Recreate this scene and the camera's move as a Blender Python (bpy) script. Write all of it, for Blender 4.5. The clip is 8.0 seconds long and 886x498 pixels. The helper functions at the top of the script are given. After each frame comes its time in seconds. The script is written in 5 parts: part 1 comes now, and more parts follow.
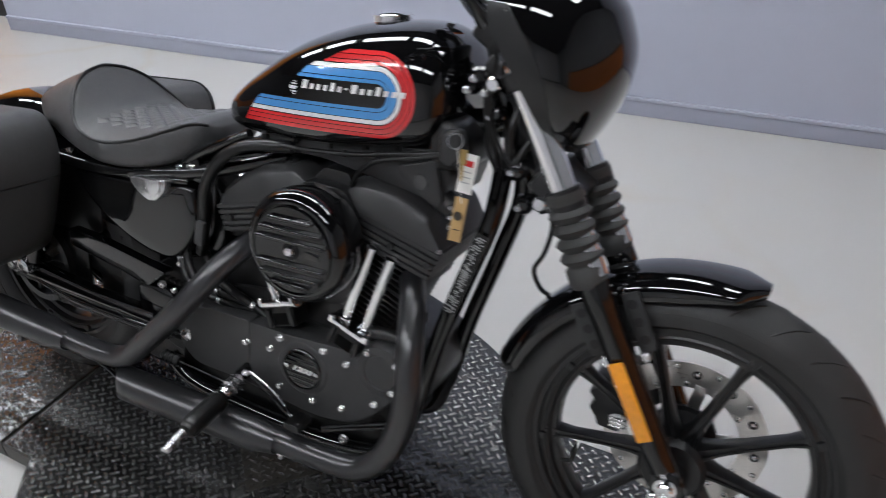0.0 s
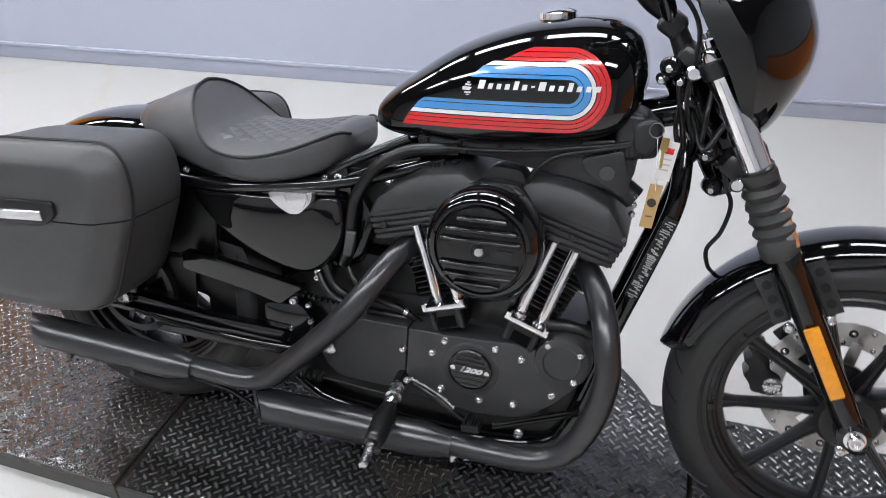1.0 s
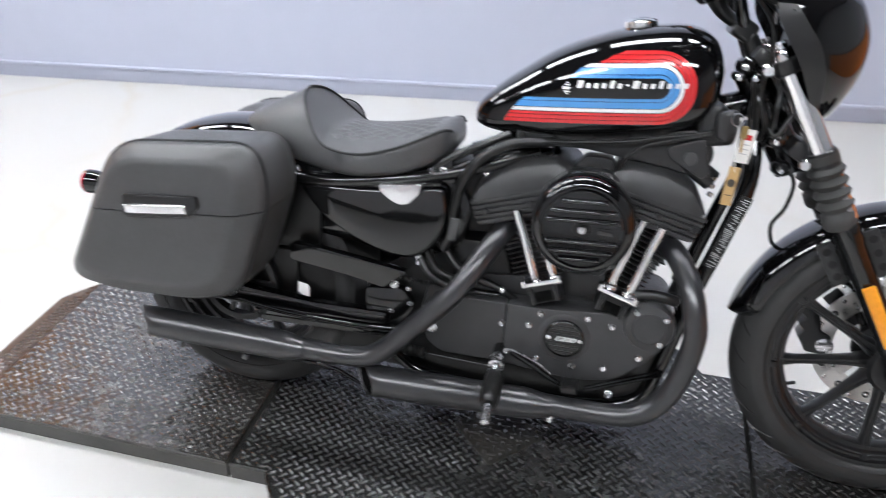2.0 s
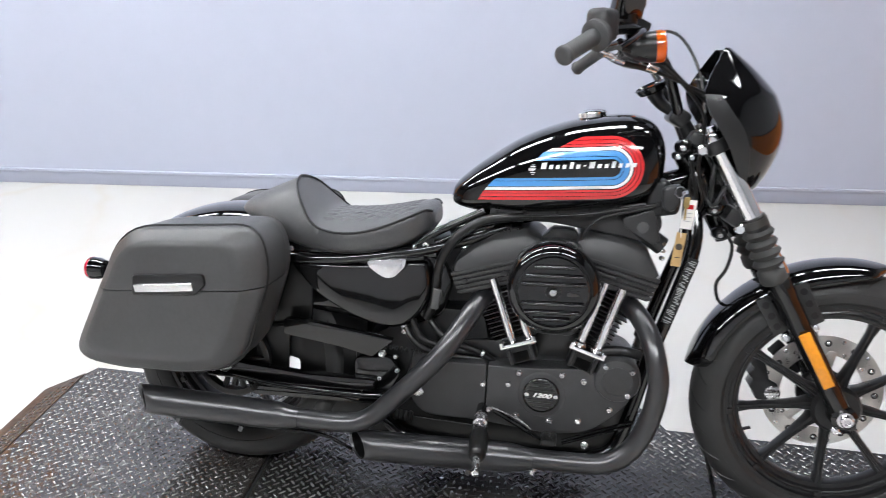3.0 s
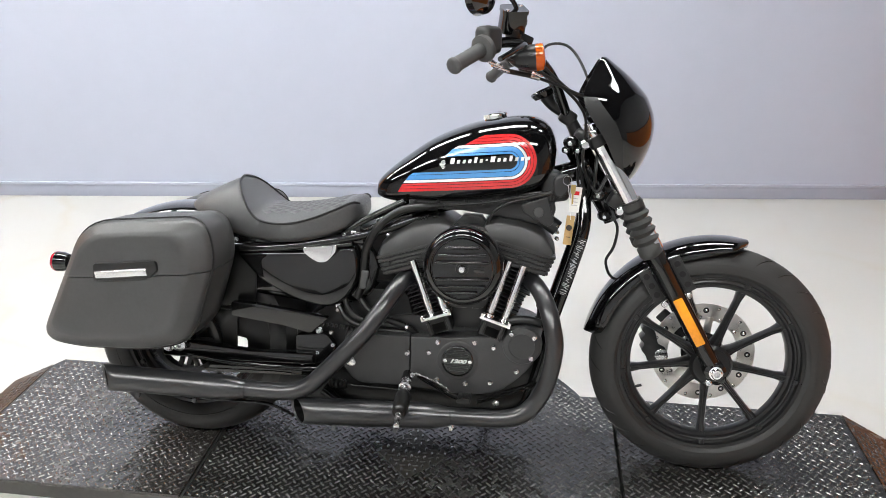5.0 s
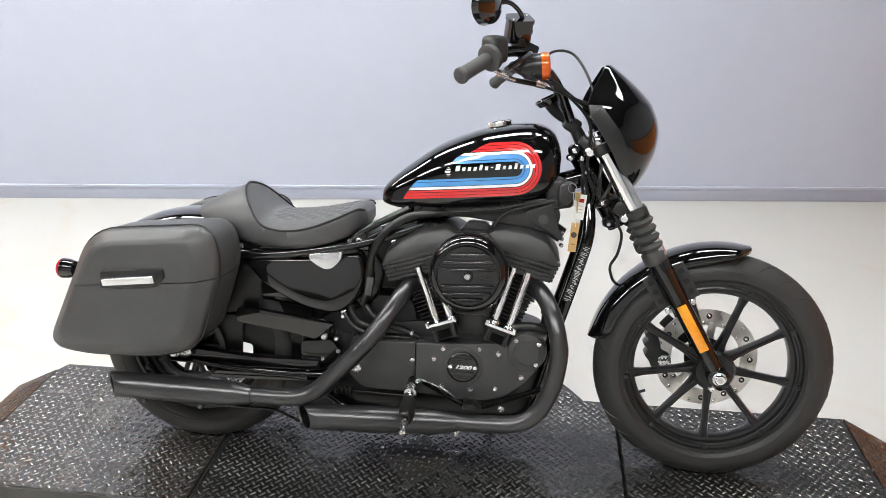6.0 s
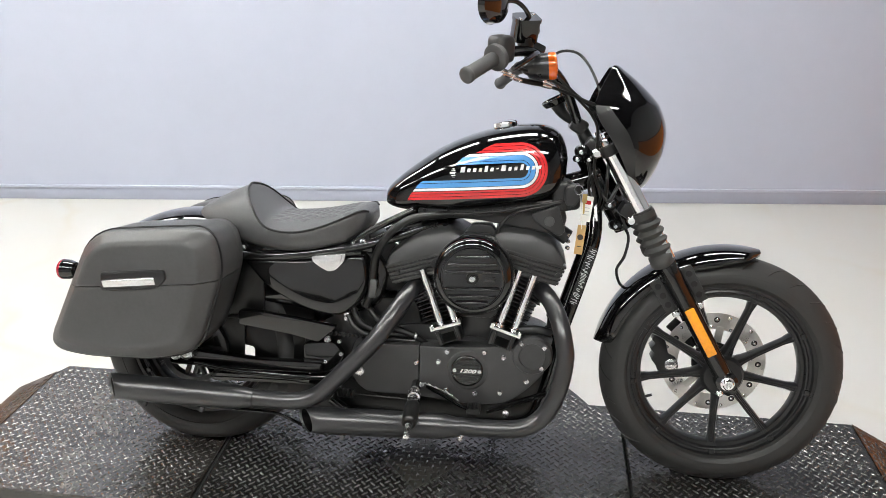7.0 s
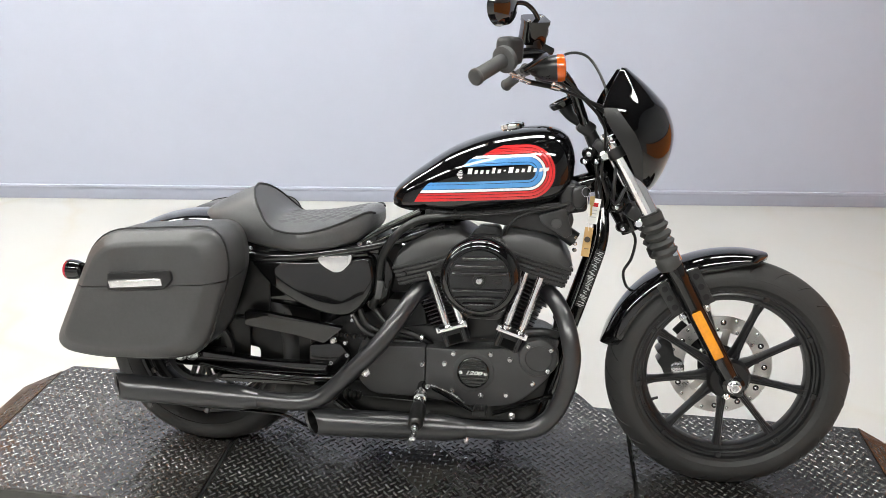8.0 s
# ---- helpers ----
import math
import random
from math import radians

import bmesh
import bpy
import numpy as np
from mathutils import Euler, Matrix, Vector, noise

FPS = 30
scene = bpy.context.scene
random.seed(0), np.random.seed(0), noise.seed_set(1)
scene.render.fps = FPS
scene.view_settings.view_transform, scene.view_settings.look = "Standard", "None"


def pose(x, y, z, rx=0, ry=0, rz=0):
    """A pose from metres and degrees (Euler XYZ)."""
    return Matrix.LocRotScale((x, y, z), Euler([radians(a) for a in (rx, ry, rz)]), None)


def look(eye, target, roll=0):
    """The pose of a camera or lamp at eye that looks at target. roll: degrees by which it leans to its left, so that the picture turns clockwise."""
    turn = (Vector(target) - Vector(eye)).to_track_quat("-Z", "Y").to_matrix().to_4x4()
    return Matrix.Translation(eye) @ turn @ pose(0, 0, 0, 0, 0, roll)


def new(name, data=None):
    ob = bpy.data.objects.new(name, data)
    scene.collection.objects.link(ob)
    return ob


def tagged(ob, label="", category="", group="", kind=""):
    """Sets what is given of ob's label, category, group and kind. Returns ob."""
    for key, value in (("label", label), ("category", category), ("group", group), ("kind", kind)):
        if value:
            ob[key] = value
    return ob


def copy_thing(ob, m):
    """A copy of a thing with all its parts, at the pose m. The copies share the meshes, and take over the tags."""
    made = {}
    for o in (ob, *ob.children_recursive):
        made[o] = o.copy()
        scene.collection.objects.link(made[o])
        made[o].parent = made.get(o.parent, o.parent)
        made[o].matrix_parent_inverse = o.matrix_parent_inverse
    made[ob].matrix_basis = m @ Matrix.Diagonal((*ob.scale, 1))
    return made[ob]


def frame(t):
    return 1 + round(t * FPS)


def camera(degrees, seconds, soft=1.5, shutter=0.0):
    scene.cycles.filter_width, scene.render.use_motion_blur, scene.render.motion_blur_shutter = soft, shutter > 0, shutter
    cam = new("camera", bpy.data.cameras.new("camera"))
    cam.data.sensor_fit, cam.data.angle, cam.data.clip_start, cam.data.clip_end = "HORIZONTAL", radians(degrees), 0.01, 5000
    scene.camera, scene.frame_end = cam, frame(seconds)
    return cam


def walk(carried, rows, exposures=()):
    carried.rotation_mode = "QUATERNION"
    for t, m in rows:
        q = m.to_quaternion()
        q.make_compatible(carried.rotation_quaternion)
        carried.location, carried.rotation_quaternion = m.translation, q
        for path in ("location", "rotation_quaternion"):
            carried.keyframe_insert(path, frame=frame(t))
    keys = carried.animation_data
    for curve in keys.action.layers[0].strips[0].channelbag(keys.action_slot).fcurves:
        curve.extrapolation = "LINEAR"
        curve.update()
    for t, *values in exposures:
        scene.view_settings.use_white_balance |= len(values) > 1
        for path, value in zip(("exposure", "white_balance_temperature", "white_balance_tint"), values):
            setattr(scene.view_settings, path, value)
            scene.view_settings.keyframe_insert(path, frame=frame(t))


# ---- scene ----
cam = camera(62.3, 8.0, soft=0.55, shutter=0.5)
PATH = [
    (0, (0.7743, -0.8767, 1.3468), (0.0166, 0.6073, 0.2074), -0.66),
    (0.5, (0.5204, -0.9801, 1.3327), (-0.1226, 0.5683, 0.2250), -0.54),
    (1, (0.3202, -1.0834, 1.3532), (-0.1818, 0.4974, 0.2184), -0.27),
    (1.5, (0.2456, -1.2226, 1.3742), (-0.1399, 0.3894, 0.2358), -0.57),
    (2, (0.0998, -1.3333, 1.3943), (-0.3119, 0.2910, 0.2992), 0.0),
    (2.2, (0.0460, -1.3981, 1.3693), (-0.3844, 0.2926, 0.3777), 0.0),
    (3.3, (0.1049, -1.5777, 1.433), (-0.1762, 0.2138, 0.589), -0.1),
    (3.5, (0.1533, -1.6369, 1.429), (-0.1257, 0.1638, 0.604), -0.2),
    (4, (0.2355, -1.7399, 1.431), (-0.0185, 0.0715, 0.622), -0.5),
    (4.5, (0.2475, -1.7588, 1.447), (0.0011, 0.0474, 0.624), -0.4),
    (6, (0.2187, -1.7618, 1.494), (-0.0142, 0.0397, 0.657), -0.3),
    (6.5, (0.2168, -1.763, 1.486), (-0.0176, 0.0434, 0.66), -0.1),
    (7, (0.2094, -1.7407, 1.484), (-0.0296, 0.0623, 0.652), -0.2),
    (7.5, (0.2051, -1.7471, 1.478), (-0.0383, 0.0583, 0.654), -0.2),
    (8, (0.1932, -1.7393, 1.486), (-0.048, 0.0644, 0.655), -0.0),
]
walk(cam, [(t, look(eye, target, roll)) for t, eye, target, roll in PATH],
     exposures=[(0.0, -0.78, 6070, 10), (0.5, -0.57, 6070, 10), (1.0, -0.32, 6080, 10), (1.5, -0.18, 6070, 10), (2.0, -0.02, 6050, 10), (4.0, 0.04, 6350, 8), (6.0, 0.04, 6500, 7), (8.0, 0.05, 6600, 6)])

# ---- world and lights ----
world = bpy.data.worlds.new("room_air")
scene.world = world
world.use_nodes = True
world.node_tree.nodes["Background"].inputs[0].default_value = (0.8, 0.85, 1.0, 1)
world.node_tree.nodes["Background"].inputs[1].default_value = 0.05
LAMP_POWER = 34.0

LEAN = 13.0
BIKE = pose(0, 0, 0, -LEAN)
FLOOR_Z = -0.05
RNG = random.Random(7)


# ---- materials ----
def material(name, colour, rough=0.5, metal=0.0, coat=0.0, vary=0.0, scale=20.0, bump=0.0, bump_scale=200.0,
             rough_vary=0.0, spec=0.5, second=None, coat_rough=0.03, detail=6.0):
    """A principled surface with grain, stains and fine relief at real size."""
    m = bpy.data.materials.new(name)
    m.use_nodes = True
    t = m.node_tree
    b = t.nodes["Principled BSDF"]
    b.inputs["Base Color"].default_value = (*colour, 1)
    b.inputs["Roughness"].default_value = rough
    b.inputs["Metallic"].default_value = metal
    b.inputs["Coat Weight"].default_value = coat
    b.inputs["Coat Roughness"].default_value = coat_rough
    b.inputs["Specular IOR Level"].default_value = spec
    co = t.nodes.new("ShaderNodeTexCoord")
    if vary or rough_vary:
        big = t.nodes.new("ShaderNodeTexNoise")
        big.inputs["Scale"].default_value = scale
        big.inputs["Detail"].default_value = detail
        t.links.new(co.outputs["Object"], big.inputs["Vector"])
        fine = t.nodes.new("ShaderNodeTexNoise")
        fine.inputs["Scale"].default_value = scale * 11
        fine.inputs["Detail"].default_value = 3
        t.links.new(co.outputs["Object"], fine.inputs["Vector"])
        both = t.nodes.new("ShaderNodeMath")
        both.operation = "MULTIPLY_ADD"
        both.inputs[1].default_value = 0.4
        t.links.new(fine.outputs["Fac"], both.inputs[0])
        low = t.nodes.new("ShaderNodeMath")
        low.operation = "MULTIPLY"
        low.inputs[1].default_value = 0.6
        t.links.new(big.outputs["Fac"], low.inputs[0])
        t.links.new(low.outputs[0], both.inputs[2])
        ramp = t.nodes.new("ShaderNodeMapRange")
        ramp.inputs["From Min"].default_value = 0.3
        ramp.inputs["From Max"].default_value = 0.7
        t.links.new(both.outputs[0], ramp.inputs["Value"])
        if vary:
            mix = t.nodes.new("ShaderNodeMix")
            mix.data_type = "RGBA"
            other = second or tuple(c * (1 + vary) for c in colour)
            first = tuple(c * (1 - vary) for c in colour) if not second else colour
            mix.inputs["A"].default_value = (*first, 1)
            mix.inputs["B"].default_value = (*other, 1)
            t.links.new(ramp.outputs[0], mix.inputs["Factor"])
            t.links.new(mix.outputs["Result"], b.inputs["Base Color"])
        if rough_vary:
            rr = t.nodes.new("ShaderNodeMapRange")
            rr.inputs["To Min"].default_value = max(0.0, rough - rough_vary)
            rr.inputs["To Max"].default_value = rough + rough_vary
            t.links.new(ramp.outputs[0], rr.inputs["Value"])
            t.links.new(rr.outputs[0], b.inputs["Roughness"])
    if bump:
        n = t.nodes.new("ShaderNodeTexNoise")
        n.inputs["Scale"].default_value = bump_scale
        n.inputs["Detail"].default_value = 4
        t.links.new(co.outputs["Object"], n.inputs["Vector"])
        bm_ = t.nodes.new("ShaderNodeBump")
        bm_.inputs["Strength"].default_value = bump
        bm_.inputs["Distance"].default_value = 0.001
        t.links.new(n.outputs["Fac"], bm_.inputs["Height"])
        t.links.new(bm_.outputs[0], b.inputs["Normal"])
    return m


def lamp_material(name, colour, strength):
    m = bpy.data.materials.new(name)
    m.use_nodes = True
    t = m.node_tree
    e = t.nodes.new("ShaderNodeEmission")
    e.inputs[0].default_value = (*colour, 1)
    e.inputs[1].default_value = strength
    t.links.new(e.outputs[0], t.nodes["Material Output"].inputs[0])
    return m


GLOSS = material("gloss_black_paint", (0.003, 0.003, 0.0034), 0.06, coat=1.0, spec=0.25, rough_vary=0.02, scale=8)
SATIN = material("satin_black_paint", (0.012, 0.012, 0.0125), 0.32, bump=0.15, bump_scale=900, rough_vary=0.06, vary=0.15, scale=30)
WRINKLE = material("wrinkle_black_powder", (0.040, 0.040, 0.041), 0.42, bump=0.5, bump_scale=1300, rough_vary=0.08, vary=0.2, scale=25)
ROCKER = material("rocker_black_powder", (0.032, 0.032, 0.0325), 0.38, bump=0.15, bump_scale=1800, rough_vary=0.03, vary=0.12, scale=25, spec=0.45)
# near-black tone carries the deep shade between and behind the engine parts
DEEP = material("gap_shade_black", (0.0035, 0.0035, 0.0036), 0.34, spec=0.4, bump=0.2, bump_scale=600, vary=0.2, scale=20)
EXHAUST = material("matte_black_exhaust", (0.023, 0.023, 0.025), 0.30, metal=0.25, spec=1.0, rough_vary=0.01, vary=0.05, scale=4)
CHASSIS = material("black_frame_paint", (0.004, 0.004, 0.0043), 0.08, spec=0.7, rough_vary=0.03, vary=0.1, scale=20)
RUBBER = material("tyre_rubber", (0.026, 0.0258, 0.0255), 0.55, bump=0.25, bump_scale=500, vary=0.25, scale=9, rough_vary=0.1)
HOSE = material("black_hose_rubber", (0.006, 0.006, 0.006), 0.30, spec=0.45, bump=0.1, bump_scale=600, vary=0.15, scale=40)
GREYPLASTIC = material("grey_black_plastic", (0.022, 0.022, 0.023), 0.40, bump=0.2, bump_scale=800, vary=0.15, scale=30)
GAITER = material("weathered_grey_rubber", (0.042, 0.042, 0.041), 0.65, bump=0.2, bump_scale=500, vary=0.2, scale=25)
GRIP = material("grip_rubber", (0.060, 0.060, 0.061), 0.6, bump=0.3, bump_scale=900, vary=0.15, scale=40)
VINYL = material("seat_vinyl", (0.074, 0.074, 0.076), 0.39, bump=0.35, bump_scale=1100, vary=0.15, scale=14, rough_vary=0.05)
BAGSKIN = material("bag_vinyl", (0.056, 0.056, 0.057), 0.42, bump=0.3, bump_scale=1000, vary=0.15, scale=10, rough_vary=0.05)
# lightless black for openings: the shade inside them is in the colour
RECESS_BLACK = material("recess_shade_black", (0.002, 0.002, 0.002), 0.9, spec=0.1, vary=0.2, scale=60)
PIPING = material("black_piping", (0.010, 0.010, 0.010), 0.4, spec=0.35, vary=0.1, scale=60)
CHROME = material("chrome", (0.95, 0.95, 0.96), 0.10, metal=1.0, rough_vary=0.03, scale=30)
STEEL = material("zinc_plated_steel", (0.72, 0.72, 0.73), 0.25, metal=1.0, rough_vary=0.08, vary=0.1, scale=60)
DISC = material("brushed_disc_steel", (0.74, 0.72, 0.69), 0.33, metal=1.0, rough_vary=0.1, vary=0.12, scale=40)
AMBER = material("amber_plastic", (0.85, 0.33, 0.015), 0.2, coat=0.5, vary=0.12, scale=120)
AMBER_LENS = material("amber_lens", (0.6, 0.10, 0.006), 0.12, coat=0.8, vary=0.1, scale=60)
RED_LENS = material("red_lens", (0.45, 0.01, 0.03), 0.12, coat=0.8, vary=0.1, scale=60)
RED = material("red_decal", (0.62, 0.018, 0.022), 0.25, coat=1.0, vary=0.05, scale=30)
BLUE = material("blue_decal", (0.07, 0.27, 0.62), 0.25, coat=1.0, vary=0.05, scale=30)
WHITE = material("white_decal", (0.8, 0.8, 0.8), 0.25, coat=1.0, vary=0.03, scale=30)
SILVER = material("silver_badge", (0.75, 0.75, 0.76), 0.22, metal=0.9, rough_vary=0.06, scale=50)
KRAFT = material("kraft_card", (0.5, 0.33, 0.14), 0.75, vary=0.12, scale=60, bump=0.1)
PAPER = material("white_paper", (0.8, 0.79, 0.75), 0.6, vary=0.04, scale=40)
INK = material("printed_ink", (0.05, 0.04, 0.03), 0.6, vary=0.1, scale=60)
LABEL_GREY = material("grey_print", (0.48, 0.48, 0.48), 0.5, vary=0.1, scale=60)
BRASS = material("dull_brass", (0.5, 0.36, 0.15), 0.3, metal=1.0, vary=0.1, scale=60)
WALL = material("grey_wall_paint", (0.43, 0.455, 0.55), 0.55, vary=0.025, scale=0.8, bump=0.08, bump_scale=350, rough_vary=0.05)
BASE = material("grey_base_paint", (0.35, 0.37, 0.455), 0.4, vary=0.03, scale=3, bump=0.05, bump_scale=200)
FLOOR = material("pale_epoxy_floor", (0.49, 0.491, 0.488), 0.32, vary=0.02, second=(0.498, 0.481, 0.450), scale=0.45, rough_vary=0.02, bump=0.015, bump_scale=40, detail=2.0)


def crack_lines(m, colour, amount):
    """Thin wandering stains over a surface's own colour."""
    t = m.node_tree
    b = t.nodes["Principled BSDF"]
    was = b.inputs["Base Color"].links[0].from_socket
    co = t.nodes.new("ShaderNodeTexCoord")
    wander = t.nodes.new("ShaderNodeTexNoise")
    wander.inputs["Scale"].default_value = 3.0
    wander.inputs["Detail"].default_value = 5
    t.links.new(co.outputs["Object"], wander.inputs["Vector"])
    shift = t.nodes.new("ShaderNodeMix")
    shift.data_type = "RGBA"
    shift.inputs["Factor"].default_value = 0.22
    t.links.new(co.outputs["Object"], shift.inputs["A"])
    t.links.new(wander.outputs["Color"], shift.inputs["B"])
    cells = t.nodes.new("ShaderNodeTexVoronoi")
    cells.feature = "DISTANCE_TO_EDGE"
    cells.inputs["Scale"].default_value = 1.3
    t.links.new(shift.outputs["Result"], cells.inputs["Vector"])
    line = t.nodes.new("ShaderNodeMapRange")
    line.inputs["From Min"].default_value = 0.0
    line.inputs["From Max"].default_value = 0.055
    line.inputs["To Min"].default_value = amount
    line.inputs["To Max"].default_value = 0.0
    t.links.new(cells.outputs["Distance"], line.inputs["Value"])
    patch = t.nodes.new("ShaderNodeTexNoise")
    patch.inputs["Scale"].default_value = 0.9
    t.links.new(co.outputs["Object"], patch.inputs["Vector"])
    where = t.nodes.new("ShaderNodeMapRange")
    where.inputs["From Min"].default_value = 0.42
    where.inputs["From Max"].default_value = 0.60
    t.links.new(patch.outputs["Fac"], where.inputs["Value"])
    both = t.nodes.new("ShaderNodeMath")
    both.operation = "MULTIPLY"
    t.links.new(line.outputs[0], both.inputs[0])
    t.links.new(where.outputs[0], both.inputs[1])
    mix = t.nodes.new("ShaderNodeMix")
    mix.data_type = "RGBA"
    mix.inputs["B"].default_value = (*colour, 1)
    t.links.new(both.outputs[0], mix.inputs["Factor"])
    t.links.new(was, mix.inputs["A"])
    t.links.new(mix.outputs["Result"], b.inputs["Base Color"])


def uneven(m, scale, height):
    """Slow waves under a surface's fine relief, as in a sheet that has been walked on."""
    t = m.node_tree
    b = t.nodes["Principled BSDF"]
    co = t.nodes.new("ShaderNodeTexCoord")
    n = t.nodes.new("ShaderNodeTexNoise")
    n.inputs["Scale"].default_value = scale
    n.inputs["Detail"].default_value = 2
    t.links.new(co.outputs["Object"], n.inputs["Vector"])
    wave = t.nodes.new("ShaderNodeBump")
    wave.inputs["Distance"].default_value = height
    t.links.new(n.outputs["Fac"], wave.inputs["Height"])
    if b.inputs["Normal"].links:
        t.links.new(wave.outputs[0], b.inputs["Normal"].links[0].from_node.inputs["Normal"])
    else:
        t.links.new(wave.outputs[0], b.inputs["Normal"])
    if b.inputs["Coat Weight"].default_value:
        t.links.new(wave.outputs[0], b.inputs["Coat Normal"])


crack_lines(FLOOR, (0.45, 0.36, 0.22), 0.24)
PLATE = material("black_tread_plate", (0.009, 0.009, 0.009), 0.24, vary=0.4, second=(0.026, 0.025, 0.023), scale=3, rough_vary=0.08, bump=0.12, bump_scale=260, spec=0.75, coat=0.22, coat_rough=0.13)
PLATE_DUSTY = material("dusty_tread_plate", (0.012, 0.0115, 0.011), 0.24, vary=0.4, second=(0.050, 0.043, 0.038), scale=2.2, rough_vary=0.10, bump=0.14, bump_scale=260, spec=1.0, coat=0.3, coat_rough=0.14)
# rear ramp plate: black-brown, varied towards a greyer brown
PLATE_BROWN = material("brownish_tread_plate", (0.020, 0.015, 0.012), 0.32, vary=0.4, second=(0.055, 0.041, 0.033), scale=6, rough_vary=0.10, bump=0.14, bump_scale=260, spec=0.5)
HATCH_PAINT = material("dull_hatch_paint", (0.020, 0.018, 0.015), 0.36, vary=0.4, second=(0.038, 0.033, 0.026), scale=9, rough_vary=0.08, bump=0.14, bump_scale=260, spec=0.7)
BARS_WORN = material("glossy_tread_bar", (0.060, 0.060, 0.059), 0.17, metal=0.2, vary=0.4, scale=4, rough_vary=0.06, spec=1.0, coat=0.6, coat_rough=0.08)
BARS = material("worn_tread_bar", (0.050, 0.049, 0.047), 0.18, metal=0.2, vary=0.4, scale=5, rough_vary=0.07, spec=1.0, coat=0.6, coat_rough=0.08)
for plate_paint in (PLATE, PLATE_DUSTY, PLATE_BROWN):
    uneven(plate_paint, 16.0, 0.006)
for bar_paint in (BARS, BARS_WORN):
    uneven(bar_paint, 45.0, 0.003)
PLATE_EDGE = material("worn_plate_edge", (0.055, 0.053, 0.050), 0.45, vary=0.3, scale=10, rough_vary=0.1)
CEIL = material("dark_ceiling_paint", (0.035, 0.035, 0.038), 0.8, vary=0.1, scale=2)
LAMP_SHELL = material("white_lamp_housing", (0.75, 0.75, 0.75), 0.4, vary=0.03, scale=8)
ORANGE = material("orange_wall_paint", (0.65, 0.22, 0.02), 0.5, vary=0.04, scale=2)
BROWN = material("burnt_orange_wall", (0.52, 0.16, 0.032), 0.5, vary=0.12, scale=3)
SOUTHWALL = material("pale_grey_wall", (0.60, 0.61, 0.63), 0.6, vary=0.05, scale=2)
# grey of the unseen east wall, set to keep its bounce light low
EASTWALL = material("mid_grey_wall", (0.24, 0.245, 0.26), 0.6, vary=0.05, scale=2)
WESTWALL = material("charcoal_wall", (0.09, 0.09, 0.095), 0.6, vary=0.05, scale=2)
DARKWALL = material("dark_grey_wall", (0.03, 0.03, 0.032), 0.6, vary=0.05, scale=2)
GLASS_DARK = material("smoked_glass", (0.01, 0.01, 0.01), 0.05, coat=1.0, vary=0.1, scale=20)
LAMP = lamp_material("lamp_diffuser", (1.0, 0.988, 0.97), LAMP_POWER)


# ---- mesh helpers ----
def finish(name, bm, mat, sharp=38):
    bmesh.ops.recalc_face_normals(bm, faces=bm.faces)
    for f in bm.faces:
        f.smooth = True
    for e in bm.edges:
        if len(e.link_faces) == 2 and e.calc_face_angle(0) > radians(sharp):
            e.smooth = False
    me = bpy.data.meshes.new(name)
    bm.to_mesh(me)
    bm.free()
    me.materials.append(mat)
    return me


def part(name, bm, mat, parent, label="", sharp=38):
    ob = new(name, finish(name, bm, mat, sharp))
    ob.parent = parent
    if label:
        tagged(ob, label)
    return ob


def thing(name, bm, mat, label, category, kind="", group="", m=None, sharp=38):
    ob = new(name, finish(name, bm, mat, sharp))
    if m is not None:
        ob.matrix_world = m
    return tagged(ob, label, category, group, kind)


def join(*bms):
    out = bms[0]
    for b in bms[1:]:
        me = bpy.data.meshes.new("tmp")
        b.to_mesh(me)
        out.from_mesh(me)
        b.free()
        bpy.data.meshes.remove(me)
    return out


def axes(d):
    d = Vector(d).normalized()
    u = d.cross(Vector((0, 0, 1)) if abs(d.z) < 0.9 else Vector((0, 1, 0))).normalized()
    return d, u, d.cross(u)


def rings_to_bm(rings, caps=True, closed=True, bm=None):
    bm = bm or bmesh.new()
    vs = [[bm.verts.new(p) for p in r] for r in rings]
    n = len(vs[0])
    for a, b in zip(vs, vs[1:]):
        for i in range(n if closed else n - 1):
            j = (i + 1) % n
            bm.faces.new((a[i], a[j], b[j], b[i]))
    if caps and closed:
        bm.faces.new(vs[0][::-1])
        bm.faces.new(vs[-1])
    return bm


def lathe(origin, axis, profile, n=32, caps=True, phase=0.0):
    """Turns (distance along axis, radius) pairs round the axis."""
    o = Vector(origin)
    d, u, v = axes(axis)
    rings = []
    for s, r in profile:
        r = max(r, 0.0002)
        rings.append([o + d * s + (u * math.cos(a) + v * math.sin(a)) * r
                      for a in [phase + 2 * math.pi * i / n for i in range(n)]])
    return rings_to_bm(rings, caps)


def ring_lathe(origin, axis, profile, n=48):
    """A closed profile turned into a ring."""
    o = Vector(origin)
    d, u, v = axes(axis)
    bm = bmesh.new()
    rows = []
    for i in range(n):
        a = 2 * math.pi * i / n
        w = u * math.cos(a) + v * math.sin(a)
        rows.append([bm.verts.new(o + d * s + w * r) for s, r in profile])
    k = len(profile)
    for i in range(n):
        a, b = rows[i], rows[(i + 1) % n]
        for j in range(k):
            bm.faces.new((a[j], a[(j + 1) % k], b[(j + 1) % k], b[j]))
    return bm


